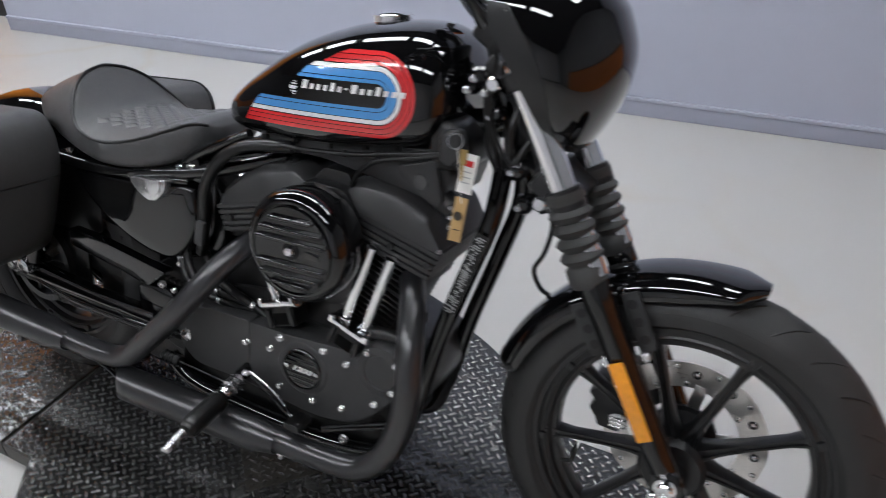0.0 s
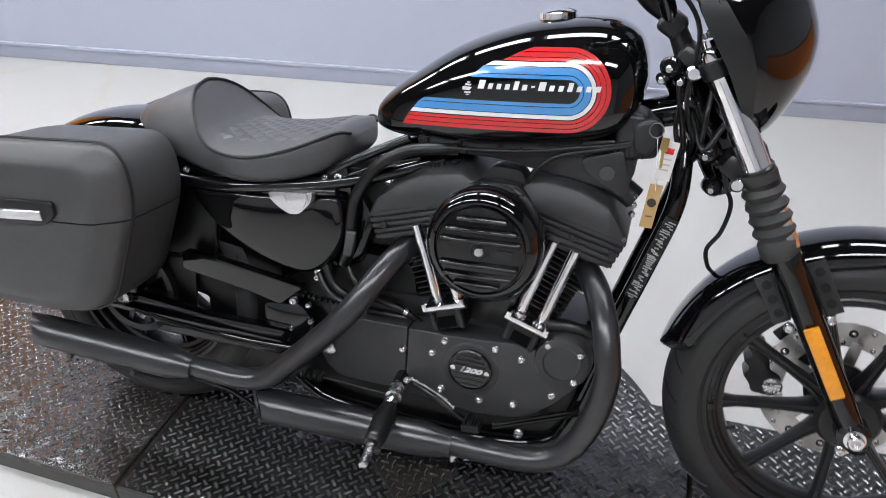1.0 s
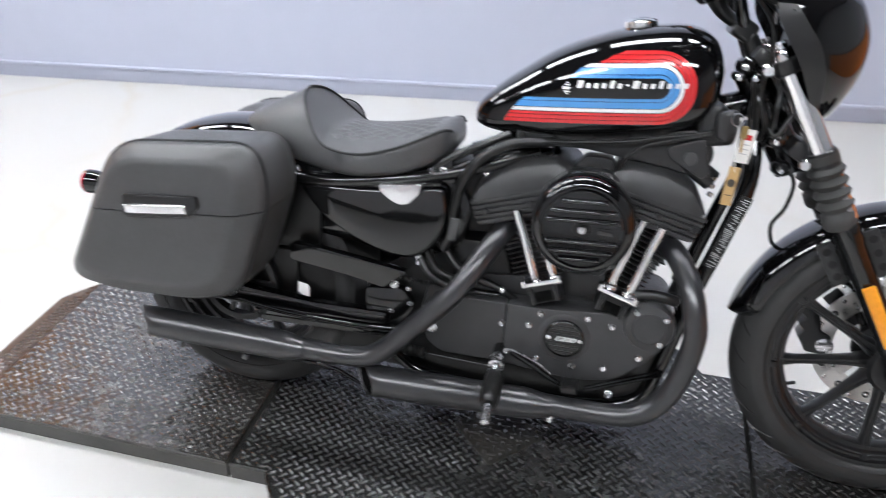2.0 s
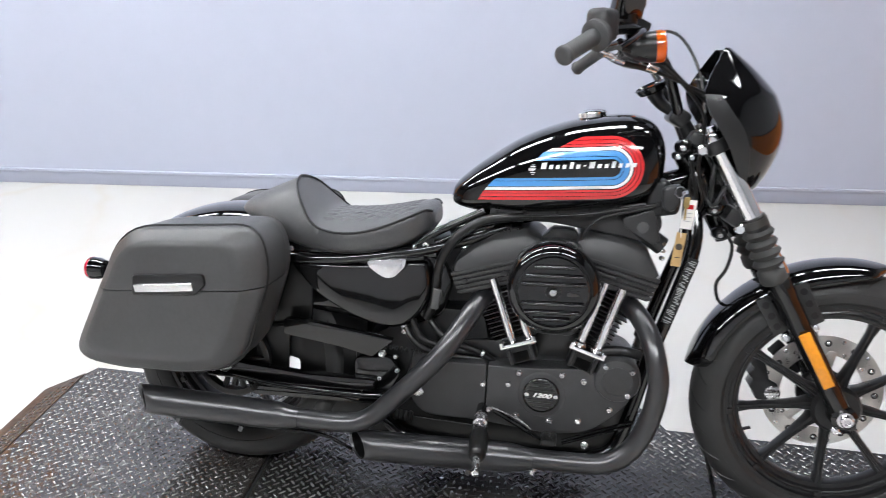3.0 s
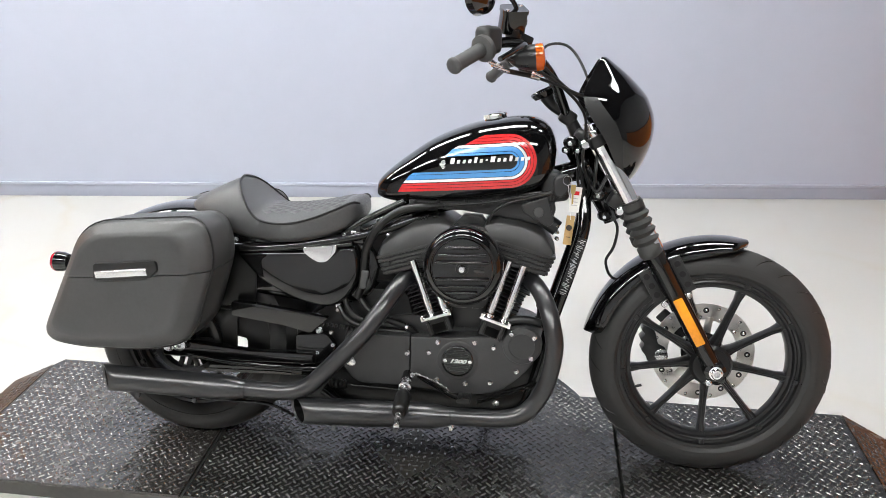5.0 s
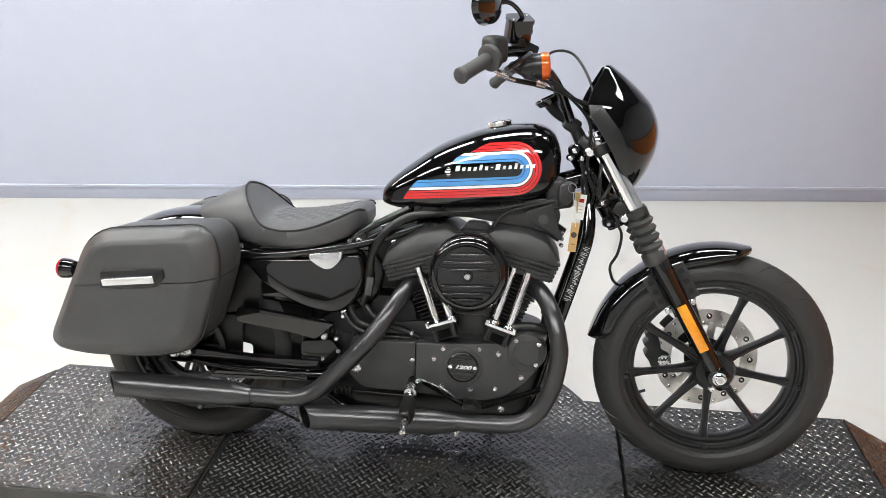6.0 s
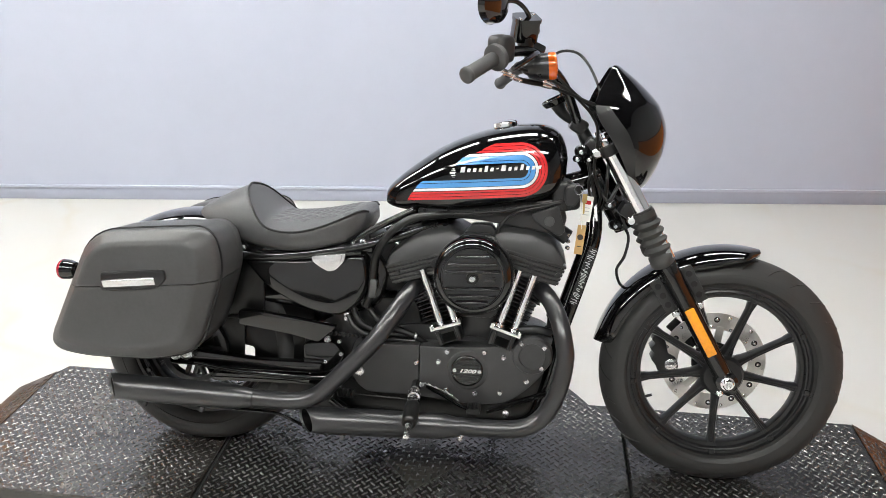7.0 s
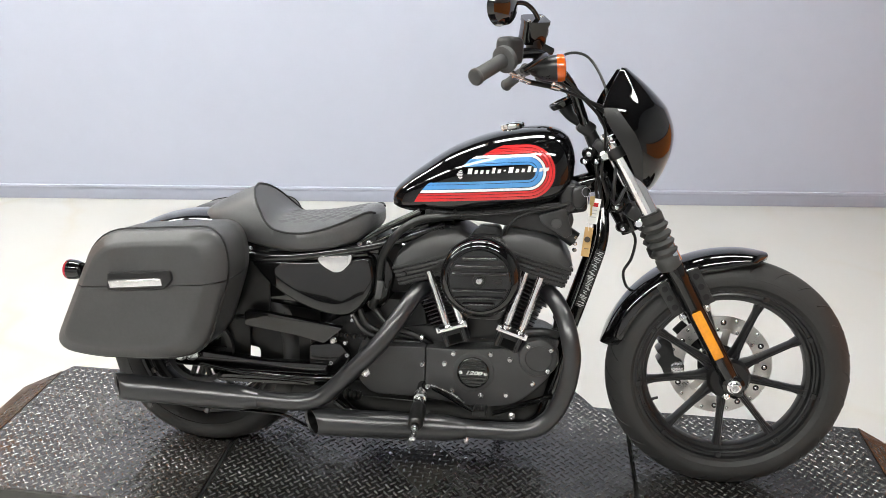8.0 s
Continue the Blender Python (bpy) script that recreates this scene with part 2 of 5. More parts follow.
def spline(points, steps=6):
    """Catmull-Rom through points of any dimension."""
    p = [np.array(q, float) for q in points]
    p = [2 * p[0] - p[1]] + p + [2 * p[-1] - p[-2]]
    out = []
    for i in range(1, len(p) - 2):
        for k in range(steps):
            t = k / steps
            a, b, c, d = p[i - 1], p[i], p[i + 1], p[i + 2]
            out.append(0.5 * (2 * b + (c - a) * t + (2 * a - 5 * b + 4 * c - d) * t * t + (3 * b - 3 * c + d - a) * t ** 3))
    out.append(p[-2])
    return out


def tube(points, radius, n=14, steps=6, caps=True):
    """A round bar along a smooth line; radius may be one number or one for each point."""
    radii = [radius] * len(points) if isinstance(radius, (int, float)) else list(radius)
    line = spline([(*q, r) for q, r in zip(points, radii)], steps) if steps > 1 else [np.array((*q, r)) for q, r in zip(points, radii)]
    pts = [Vector(q[:3]) for q in line]
    d, u, v = axes(pts[1] - pts[0])
    rings = []
    for i, q in enumerate(pts):
        t = (pts[min(i + 1, len(pts) - 1)] - pts[max(i - 1, 0)]).normalized()
        u = (u - t * u.dot(t)).normalized()
        w = t.cross(u)
        r = max(float(line[i][3]), 0.0003)
        rings.append([q + (u * math.cos(a) + w * math.sin(a)) * r for a in [2 * math.pi * k / n for k in range(n)]])
    return rings_to_bm(rings, caps)


def bevelled(bm, width, segments=2, angle=30):
    if width > 0:
        edges = [e for e in bm.edges if len(e.link_faces) == 2 and e.calc_face_angle(0) > radians(angle)]
        bmesh.ops.bevel(bm, geom=edges, offset=width, segments=segments, profile=0.5, affect="EDGES", clamp_overlap=True)
    return bm


def prism(outline, y0, y1, bevel=0.0, segments=2, round_steps=0):
    """An outline of (x, z) pairs, pushed from y0 to y1."""
    if round_steps:
        closed = [outline[-1], *outline, outline[0], outline[1]]
        pts = spline(closed, round_steps)[round_steps:-round_steps]
        outline = [tuple(q) for q in pts[:-1]]
    rings = [[Vector((x, y, z)) for x, z in outline] for y in (y0, y1)]
    bm = rings_to_bm(rings)
    bmesh.ops.recalc_face_normals(bm, faces=bm.faces)
    return bevelled(bm, bevel, segments, 50 if round_steps else 25)


def box(centre, size, turn=(0, 0, 0), bevel=0.0, segments=2):
    bm = bmesh.new()
    bmesh.ops.create_cube(bm, size=1.0)
    bmesh.ops.scale(bm, vec=size, verts=bm.verts)
    bevelled(bm, bevel, segments)
    bmesh.ops.transform(bm, matrix=pose(*centre, *turn), verts=bm.verts)
    return bm


def rounded(corners, r, steps=5):
    """An outline with its corners rounded by r."""
    out = []
    n = len(corners)
    for i, c in enumerate(corners):
        c = np.array(c, float)
        a = np.array(corners[i - 1], float) - c
        b = np.array(corners[(i + 1) % n], float) - c
        rr = r[i] if isinstance(r, (list, tuple)) else r
        k = min(rr, 0.48 * np.linalg.norm(a), 0.48 * np.linalg.norm(b))
        p, q = c + a / np.linalg.norm(a) * k, c + b / np.linalg.norm(b) * k
        for s in range(steps + 1):
            t = s / steps
            out.append(tuple((1 - t) ** 2 * p + 2 * t * (1 - t) * c + t * t * q))
    return out


def smooth_at(x, xs, ys):
    """A smooth curve through a few heights."""
    x = min(max(x, xs[0]), xs[-1])
    i = max(0, min(len(xs) - 2, int(np.searchsorted(xs, x) - 1)))
    h = xs[i + 1] - xs[i]
    t = (x - xs[i]) / h

    def slope(k):
        if k == 0:
            return (ys[1] - ys[0]) / (xs[1] - xs[0])
        if k == len(xs) - 1:
            return (ys[-1] - ys[-2]) / (xs[-1] - xs[-2])
        return (ys[k + 1] - ys[k - 1]) / (xs[k + 1] - xs[k - 1])
    a, b = slope(i) * h, slope(i + 1) * h
    return ((2 * t ** 3 - 3 * t * t + 1) * ys[i] + (t ** 3 - 2 * t * t + t) * a
            + (-2 * t ** 3 + 3 * t * t) * ys[i + 1] + (t ** 3 - t * t) * b)


def mirror_y(bm):
    bmesh.ops.scale(bm, vec=(1, -1, 1), verts=bm.verts)
    bmesh.ops.reverse_faces(bm, faces=bm.faces)
    return bm


def bolt(parent, x, y, z, r=0.007, axis=(0, -1, 0), mat=None, h=0.006, name="bolt"):
    """A domed cap screw with a socket."""
    bm = lathe((x, y, z), axis, [(-0.004, r * 1.15), (0, r * 1.15), (0.001, r), (h * 0.8, r), (h, r * 0.8), (h, r * 0.45), (h * 0.5, r * 0.42)], 12)
    return part(name, bm, mat or STEEL, parent)


# ---- room ----
WALL_YAW = 5.8
WALL_AT = pose(-0.34, 2.254, FLOOR_Z, 0, 0, WALL_YAW)


def room():
    def slab(name, centre, size, mat, label, cat, m=None, bevel=0.0):
        return thing(name, box(centre, size, bevel=bevel), mat, label, cat, "structure", m=m)
    slab("floor", (0, -1.5, FLOOR_Z - 0.1), (17, 13, 0.2), FLOOR, "pale grey sealed epoxy floor with faint stains", "floor")
    # the far wall ends at a corner on its left
    slab("wall_north", (0.137, 0.1, 1.7), (6.826, 0.2, 3.4), WALL, "plain blue-grey painted wall", "wall", WALL_AT)
    slab("baseboard", (0.137, -0.006, 0.036), (6.826, 0.012, 0.072), BASE, "grey painted baseboard along the wall", "baseboard", WALL_AT, 0.002)
    slab("trim", (0.137, -0.009, 0.080), (6.826, 0.018, 0.016), WALL, "thin pale ledge on top of the baseboard", "trim", WALL_AT, 0.003)
    slab("wall_northwest", (-5.9, 0.255, 1.7), (5.25, 0.1, 3.4), ORANGE, "orange painted wall", "wall", WALL_AT)
    slab("baseboard_northwest", (-5.9, 0.195, 0.05), (5.25, 0.02, 0.10), DARKWALL, "black baseboard under the orange wall", "baseboard", WALL_AT)
    # east wall is out of view; its tone cuts light from that side
    slab("wall_east", (3.32, -1.5, 1.6), (0.2, 13, 3.4), EASTWALL, "unseen grey side wall, toned to limit bounced light", "wall")
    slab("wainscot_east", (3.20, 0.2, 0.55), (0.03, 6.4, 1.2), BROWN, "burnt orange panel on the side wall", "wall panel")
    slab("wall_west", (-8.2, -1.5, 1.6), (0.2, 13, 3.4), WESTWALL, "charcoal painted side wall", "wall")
    slab("wainscot_west", (-8.08, -1.5, 0.5), (0.03, 13, 1.1), BROWN, "burnt orange lower panel on the side wall", "wall panel")
    slab("wall_south", (0, -5.4, 1.6), (17, 0.2, 3.4), SOUTHWALL, "pale grey painted wall", "wall")
    slab("baseboard_south", (0, -5.29, 0.02), (17, 0.02, 0.14), DARKWALL, "dark baseboard along the wall", "baseboard")
    slab("rail_east", (3.19, 0.2, 1.18), (0.05, 6.4, 0.06), DARKWALL, "dark rail on top of the wall panel", "rail")
    slab("ceiling", (0, -1.5, 3.45), (17, 13, 0.2), CEIL, "dark painted ceiling", "ceiling")
    first = None
    for y in (0.75, -2.35):
        for ix in range(5):
            at = pose(-4.58 + 1.42 * ix, y, 3.32)
            if first is None:
                first = thing("ceiling_light", box((0, 0, 0), (1.22, 0.50, 0.05), bevel=0.006), LAMP_SHELL, "white rectangular ceiling light panel, switched on", "light", group="ceiling lights", m=at)
                part("diffuser", box((0, 0, -0.031), (1.14, 0.42, 0.012), bevel=0.004), LAMP, first, "glowing white diffuser")
            else:
                copy_thing(first, at)


room()


# ---- display platform ----
def platform():
    """A low steel turntable with two wings, all in black tread plate."""
    WING = 0.305
    RADIUS = 0.597
    SEAM_L, SEAM_R = -0.697, 0.524
    END_L, END_R = -1.45, 1.25

    def plate(name, outline, label):
        rings = []
        for z in (FLOOR_Z, -0.006, 0.0):
            k = 0.004 if z == 0.0 else 0.0
            cx = sum(p[0] for p in outline) / len(outline)
            cy = sum(p[1] for p in outline) / len(outline)
            rings.append([Vector((x - math.copysign(k, x - cx), y - math.copysign(k, y - cy), z)) for x, y in outline])
        ob = thing(name, rings_to_bm(rings), PLATE_DUSTY if name == "platform_rear" else PLATE, label, "platform", "structure")
        ob.data.materials.append(PLATE_EDGE)
        for poly in ob.data.polygons:
            if abs(poly.normal.z) < 0.3:
                poly.material_index = 1
        return ob

    gap = 0.003
    b = 0.125
    # centre of the turntable
    cx = (SEAM_L + SEAM_R) / 2
    reach = math.asin(WING / RADIUS)
    disc = []
    for i in range(0, 49):
        a = reach + (math.pi - 2 * reach) * i / 48
        disc.append((cx + RADIUS * math.cos(a), RADIUS * math.sin(a)))
    centre = [(SEAM_R - gap, -WING), (SEAM_R - gap, WING)] + disc + [(SEAM_L + gap, WING), (SEAM_L + gap, -WING)] + [(x, -y) for x, y in reversed(disc)]
    plates = [("platform_centre", centre, "black tread-plate turntable centre, worn and glossy"),
              ("platform_front", [(END_R, -WING), (END_R, WING), (SEAM_R + gap, WING), (SEAM_R + gap, -WING)], "black tread-plate wing under the front wheel"),
              ("platform_rear", [(SEAM_L - gap, -WING), (SEAM_L - gap, WING), (END_L + 0.02, WING), (END_L, WING - 0.04), (END_L, -WING + 0.04), (END_L + 0.02, -WING)], "black tread-plate wing under the rear wheel")]
    owners = {}
    for name, outline, label in plates:
        owners[name] = (plate(name, outline, label), outline)
    # sloping ends
    ramps = []
    for name, x0, x1, lab in (("platform_ramp", END_R + 0.001, END_R + b, "front"), ("platform_ramp", END_L - 0.001, END_L - b, "rear")):
        bm = bmesh.new()
        y0 = WING - (0.04 if x1 < 0 else 0.0)
        vs = [bm.verts.new(p) for p in ((x0, -y0, 0), (x0, y0, 0), (x1, y0 - 0.05, FLOOR_Z + 0.004), (x1, -y0 + 0.05, FLOOR_Z + 0.004),
                                        (x0, -y0, FLOOR_Z), (x0, y0, FLOOR_Z), (x1, y0 - 0.05, FLOOR_Z), (x1, -y0 + 0.05, FLOOR_Z))]
        for f in ((0, 1, 2, 3), (0, 3, 7, 4), (1, 5, 6, 2), (2, 6, 7, 3), (0, 4, 5, 1), (4, 7, 6, 5)):
            bm.faces.new([vs[i] for i in f])
        ramp_ob = thing(name, bm, PLATE if lab == "front" else PLATE_BROWN, "sloping worn tread-plate ramp at the %s end of the platform" % lab, "ramp", "structure")
        ramps.append((ramp_ob, x0, 1 if x1 > 0 else -1, y0))

    # raised bars of the tread plate
    def inside(x, y, poly):
        c = False
        n = len(poly)
        for i in range(n):
            x1, y1 = poly[i]
            x2, y2 = poly[(i + 1) % n]
            if (y1 > y) != (y2 > y) and x < (x2 - x1) * (y - y1) / (y2 - y1) + x1:
                c = not c
        return c

    def bars(spots, mat=BARS):
        verts, faces = [], []
        for x, y, z, a, slope in spots:
            ca, sa = math.cos(a), math.sin(a)
            k = len(verts)
            for u, v, h in ((-0.0125, 0, 0), (-0.0065, -0.0038, 0), (0.0065, -0.0038, 0), (0.0125, 0, 0), (0.0065, 0.0038, 0), (-0.0065, 0.0038, 0),
                            (-0.0075, 0, 0.0021), (0, -0.0011, 0.0026), (0.0075, 0, 0.0021), (0, 0.0011, 0.0026)):
                px, py = x + u * ca - v * sa, y + u * sa + v * ca
                verts.append((px, py, z + h + slope * (px - x) - 0.0002))
            faces += [(k, k + 1, k + 6), (k + 1, k + 7, k + 6), (k + 1, k + 2, k + 8, k + 7), (k + 2, k + 3, k + 8), (k + 3, k + 4, k + 8),
                      (k + 4, k + 9, k + 8), (k + 4, k + 5, k + 6, k + 9), (k + 5, k, k + 6), (k + 6, k + 7, k + 8, k + 9)]
        me = bpy.data.meshes.new("tread_bars")
        me.from_pydata(verts, [], faces)
        me.polygons.foreach_set("use_smooth", [True] * len(me.polygons))
        me.materials.append(mat)
        return me

    PITCH = 0.0195
    spots = {n: [] for n in owners}
    turned = {"platform_centre": 45, "platform_front": 45, "platform_rear": 45}
    HATCH = (-0.085, -0.045, 0.105)
    for n, (ob, outline) in owners.items():
        g = radians(turned[n])
        cg, sg = math.cos(g), math.sin(g)
        for i in range(-110, 110):
            for j in range(-110, 110):
                u, v = i * PITCH, j * PITCH
                x, y = u * cg - v * sg, u * sg + v * cg
                if abs(x) > 1.6 or abs(y) > 0.7:
                    continue
                if n == "platform_centre" and abs(x - HATCH[0]) + abs(y - HATCH[1]) < HATCH[2] + 0.012:
                    continue
                a = g + radians(90 if (i + j) % 2 else 0) + RNG.uniform(-0.04, 0.04)
                if all(inside(x + dx, y + dy, outline) for dx in (-0.010, 0.010) for dy in (-0.010, 0.010)):
                    spots[n].append((x, y, 0.0, a, 0.0))
    # small hatch in the middle, with its bars turned
    for i in range(-6, 7):
        for j in range(-6, 7):
            x, y = HATCH[0] + i * PITCH, HATCH[1] + j * PITCH
            if abs(x - HATCH[0]) + abs(y - HATCH[1]) < HATCH[2]:
                spots["platform_centre"].append((x, y, 0.0010, radians(90 if (i + j) % 2 else 0), 0.0))
    half = HATCH[2] + 0.008
    lid = [(HATCH[0] + half, HATCH[1]), (HATCH[0], HATCH[1] + half), (HATCH[0] - half, HATCH[1]), (HATCH[0], HATCH[1] - half)]
    lid_bm = bevelled(rings_to_bm([[Vector((x, y, z)) for x, y in rounded(lid, 0.006, 3)] for z in (-0.003, 0.0012)]), 0.0006, 1, 50)
    part("hatch_cover", lid_bm, HATCH_PAINT, owners["platform_centre"][0], "dull square hatch in the tread plate")
    for x, y in ((-0.198, -0.014), (0.032, -0.008)):
        part("plate_screw", lathe((x, y, -0.001), (0, 0, 1), [(0, 0.007), (0.003, 0.006), (0.004, 0.003)], 12), STEEL, owners["platform_centre"][0])
    # bars on the sloping ends
    for ramp, x0, sgn, y0 in ramps:
        k = (FLOOR_Z + 0.004) / b * sgn
        rs = []
        for i in range(1, 5):
            for j in range(-14, 15):
                x, y = x0 + sgn * (i - 0.3) * PITCH, j * PITCH
                if abs(y) < y0 - 0.03 - 0.012 * i:
                    rs.append((x, y, (x - x0) * k, radians(90 if (i + j) % 2 else 0), k))
        child = new("tread_bars", bars(rs))
        child.parent = ramp
        tagged(child, "raised tread bars", kind="stuff")
    near = sorted(spots["platform_centre"], key=lambda q: (q[1], q[0]))[:300]
    taken = set(near)
    spots["platform_centre"] = [q for q in spots["platform_centre"] if q not in taken]
    single = bars([(0.0, 0.0, 0.0, 0.0, 0.0)], BARS_WORN)
    for x, y, z, a, slope in near:
        piece = new("tread_bar", single)
        piece.parent = owners["platform_centre"][0]
        piece.matrix_local = Matrix.Translation((x, y, z)) @ Matrix.Rotation(a, 4, "Z")
    for n, (ob, outline) in owners.items():
        child = new("tread_bars", bars(spots[n], BARS_WORN if n == "platform_centre" else BARS))
        child.parent = ob
        tagged(child, "raised tread bars", kind="stuff")


platform()


# ---- motorcycle ----
bike = new("motorcycle")
bike.matrix_world = BIKE
tagged(bike, "gloss black cruiser motorcycle with striped tank leaning on its stand", "motorcycle")

AX_F, R_F = Vector((0.745, 0, 0.328)), 0.328
AX_R, R_R = Vector((-0.755, 0, 0.318)), 0.318
FORK_Y = 0.085


def fork_at(z, y=FORK_Y):
    """The fork leg's axis at a height."""
    return Vector((0.487 + (0.785 - z) * 0.586, y, z))


def wheel(name, axle, radius, width, rim_r, spokes, phase, label):
    a = (0, -1, 0)
    h = width / 2
    rim = part(name, ring_lathe(axle, a, [(s * sg, r) for sg, half in ((-1, 1), (1, -1)) for s, r in ((h * 0.62, rim_r + 0.012), (h * 0.70, rim_r + 0.010), (h * 0.72, rim_r + 0.004), (h * 0.70, rim_r - 0.004), (h * 0.52, rim_r - 0.007),
                                          (h * 0.50, rim_r - 0.013), (h * 0.54, rim_r - 0.017), (h * 0.50, rim_r - 0.021), (h * 0.34, rim_r - 0.025), (h * 0.30, rim_r - 0.034), (h * 0.20, rim_r - 0.036))[::half]], 96), SATIN, bike, label, 24)
    # tyre: rounded crown, shoulder, sidewall and bead
    prof = []
    for k in range(15):
        u = -1 + 2 * k / 14
        prof.append((h * u * 0.98, radius - 0.042 * abs(u) ** 2.3))
    side = [(h * 1.0, radius - 0.055), (h * 0.99, radius - 0.066), (h * 0.92, rim_r + 0.026), (h * 0.80, rim_r + 0.008), (h * 0.66, rim_r + 0.002)]
    prof = prof + side + [(-s, r) for s, r in reversed(side)]
    part("tyre", ring_lathe(axle, a, prof, 96), RUBBER, rim, "black rubber tyre", 60)
    # raised bands on the sidewall
    for s in (-1, 1):
        part("sidewall_rib", ring_lathe(axle, a, [(s * h * 0.955, rim_r + 0.034), (s * h * 0.985, rim_r + 0.035), (s * h * 0.985, rim_r + 0.037), (s * h * 0.955, rim_r + 0.039)], 96), RUBBER, rim)
    # hub
    part("hub", lathe(axle + Vector((0, 0.06, 0)), a, [(0, 0.03), (0.0, 0.05), (0.012, 0.058), (0.03, 0.042), (0.09, 0.042), (0.108, 0.058), (0.12, 0.05), (0.12, 0.03)], 36), SATIN, rim)
    for k in range(spokes):
        t = phase + 2 * math.pi * k / spokes
        d = Vector((math.cos(t), 0, math.sin(t)))
        s = Vector((-math.sin(t), 0, math.cos(t)))
        rings = []
        for rr, w, th in ((0.040, 0.019, 0.024), (0.075, 0.0115, 0.018), (0.12, 0.0095, 0.014), (rim_r - 0.06, 0.0095, 0.013), (rim_r - 0.036, 0.013, 0.016), (rim_r - 0.024, 0.022, 0.018)):
            c = axle + d * rr
            ring = []
            for u, v in ((-1, -0.45), (-0.62, -1), (-0.28, -1), (-0.2, -0.72), (0.2, -0.72), (0.28, -1), (0.62, -1), (1, -0.45), (1, 0.45), (0.6, 1), (-0.6, 1), (-1, 0.45)):
                ring.append(c + s * (u * w) + Vector((0, v * th, 0)))
            rings.append(ring)
        part("spoke", rings_to_bm(rings), SATIN, rim)
        # raised pad on the rim at the end of the spoke
        part("spoke_pad", box(axle + d * (rim_r - 0.008), (0.022, h * 1.26, 0.016), (0, -math.degrees(t), 0), 0.004), SATIN, rim)
    return rim


front = wheel("front_wheel", AX_F, R_F, 0.102, 0.248, 9, radians(-10), "black cast nine-spoke front wheel")
rear = wheel("rear_wheel", AX_R, R_R, 0.15, 0.212, 9, radians(10), "black cast nine-spoke rear wheel")
# tread grooves on the front tyre
for k in range(28):
    for s in (-1, 1):
        t0 = 2 * math.pi * (k + (0.5 if s > 0 else 0)) / 28
        pts = []
        for q in range(5):
            u = 0.25 + 0.6 * q / 4
            t = t0 + 0.14 * q / 4
            r = R_F - 0.042 * u ** 2.3 - 0.0004
            pts.append(AX_F + Vector((r * math.cos(t), s * 0.05 * u, r * math.sin(t))))
        part("tread_groove", tube(pts, 0.0016, 5, 2), HOSE, front)


def brake_disc(parent, centre, r_out, r_in, face_y, holes):
    y = face_y
    part("brake_disc", ring_lathe(centre + Vector((0, y, 0)), (0, 1, 0), [(0, r_in), (0, r_out), (0.005, r_out), (0.005, r_in)], 72), DISC, parent, "drilled steel brake disc", 30)
    part("disc_carrier", lathe(centre + Vector((0, y, 0)), (0, 1, 0), [(-0.002, 0.06), (0.006, 0.06)], 30), SATIN, parent)
    # holes are not cut: chrome domes for their brightness, black discs for shaded rims
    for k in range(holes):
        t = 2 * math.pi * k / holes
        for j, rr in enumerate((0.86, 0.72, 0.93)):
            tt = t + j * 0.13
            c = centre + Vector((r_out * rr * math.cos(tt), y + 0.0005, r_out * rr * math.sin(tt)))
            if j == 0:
                part("hole_shade", lathe(c, (0, -1, 0), [(0, 0.0085), (0.0006, 0.0084)], 14), PIPING, parent)
            part("hole_bright_dot", lathe(c, (0, -1, 0), [(0, 0.0052), (0.0012, 0.0050), (0.0022, 0.0035), (0.0024, 0.001)], 10), CHROME, parent)
    for k in range(5):
        t = 2 * math.pi * k / 5 + 0.2
        d = Vector((math.cos(t), 0, math.sin(t)))
        part("disc_arm", box(centre + Vector((0, y + 0.002, 0)) + d * 0.082, (0.05, 0.006, 0.022), (0, -math.degrees(t), 0), 0.002), DISC, parent)


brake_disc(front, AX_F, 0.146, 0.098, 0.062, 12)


# -- front end
BRACKETS = (((0.541, 0.588), (0.592, 0.508)), ((0.618, 0.630), (0.670, 0.540)))


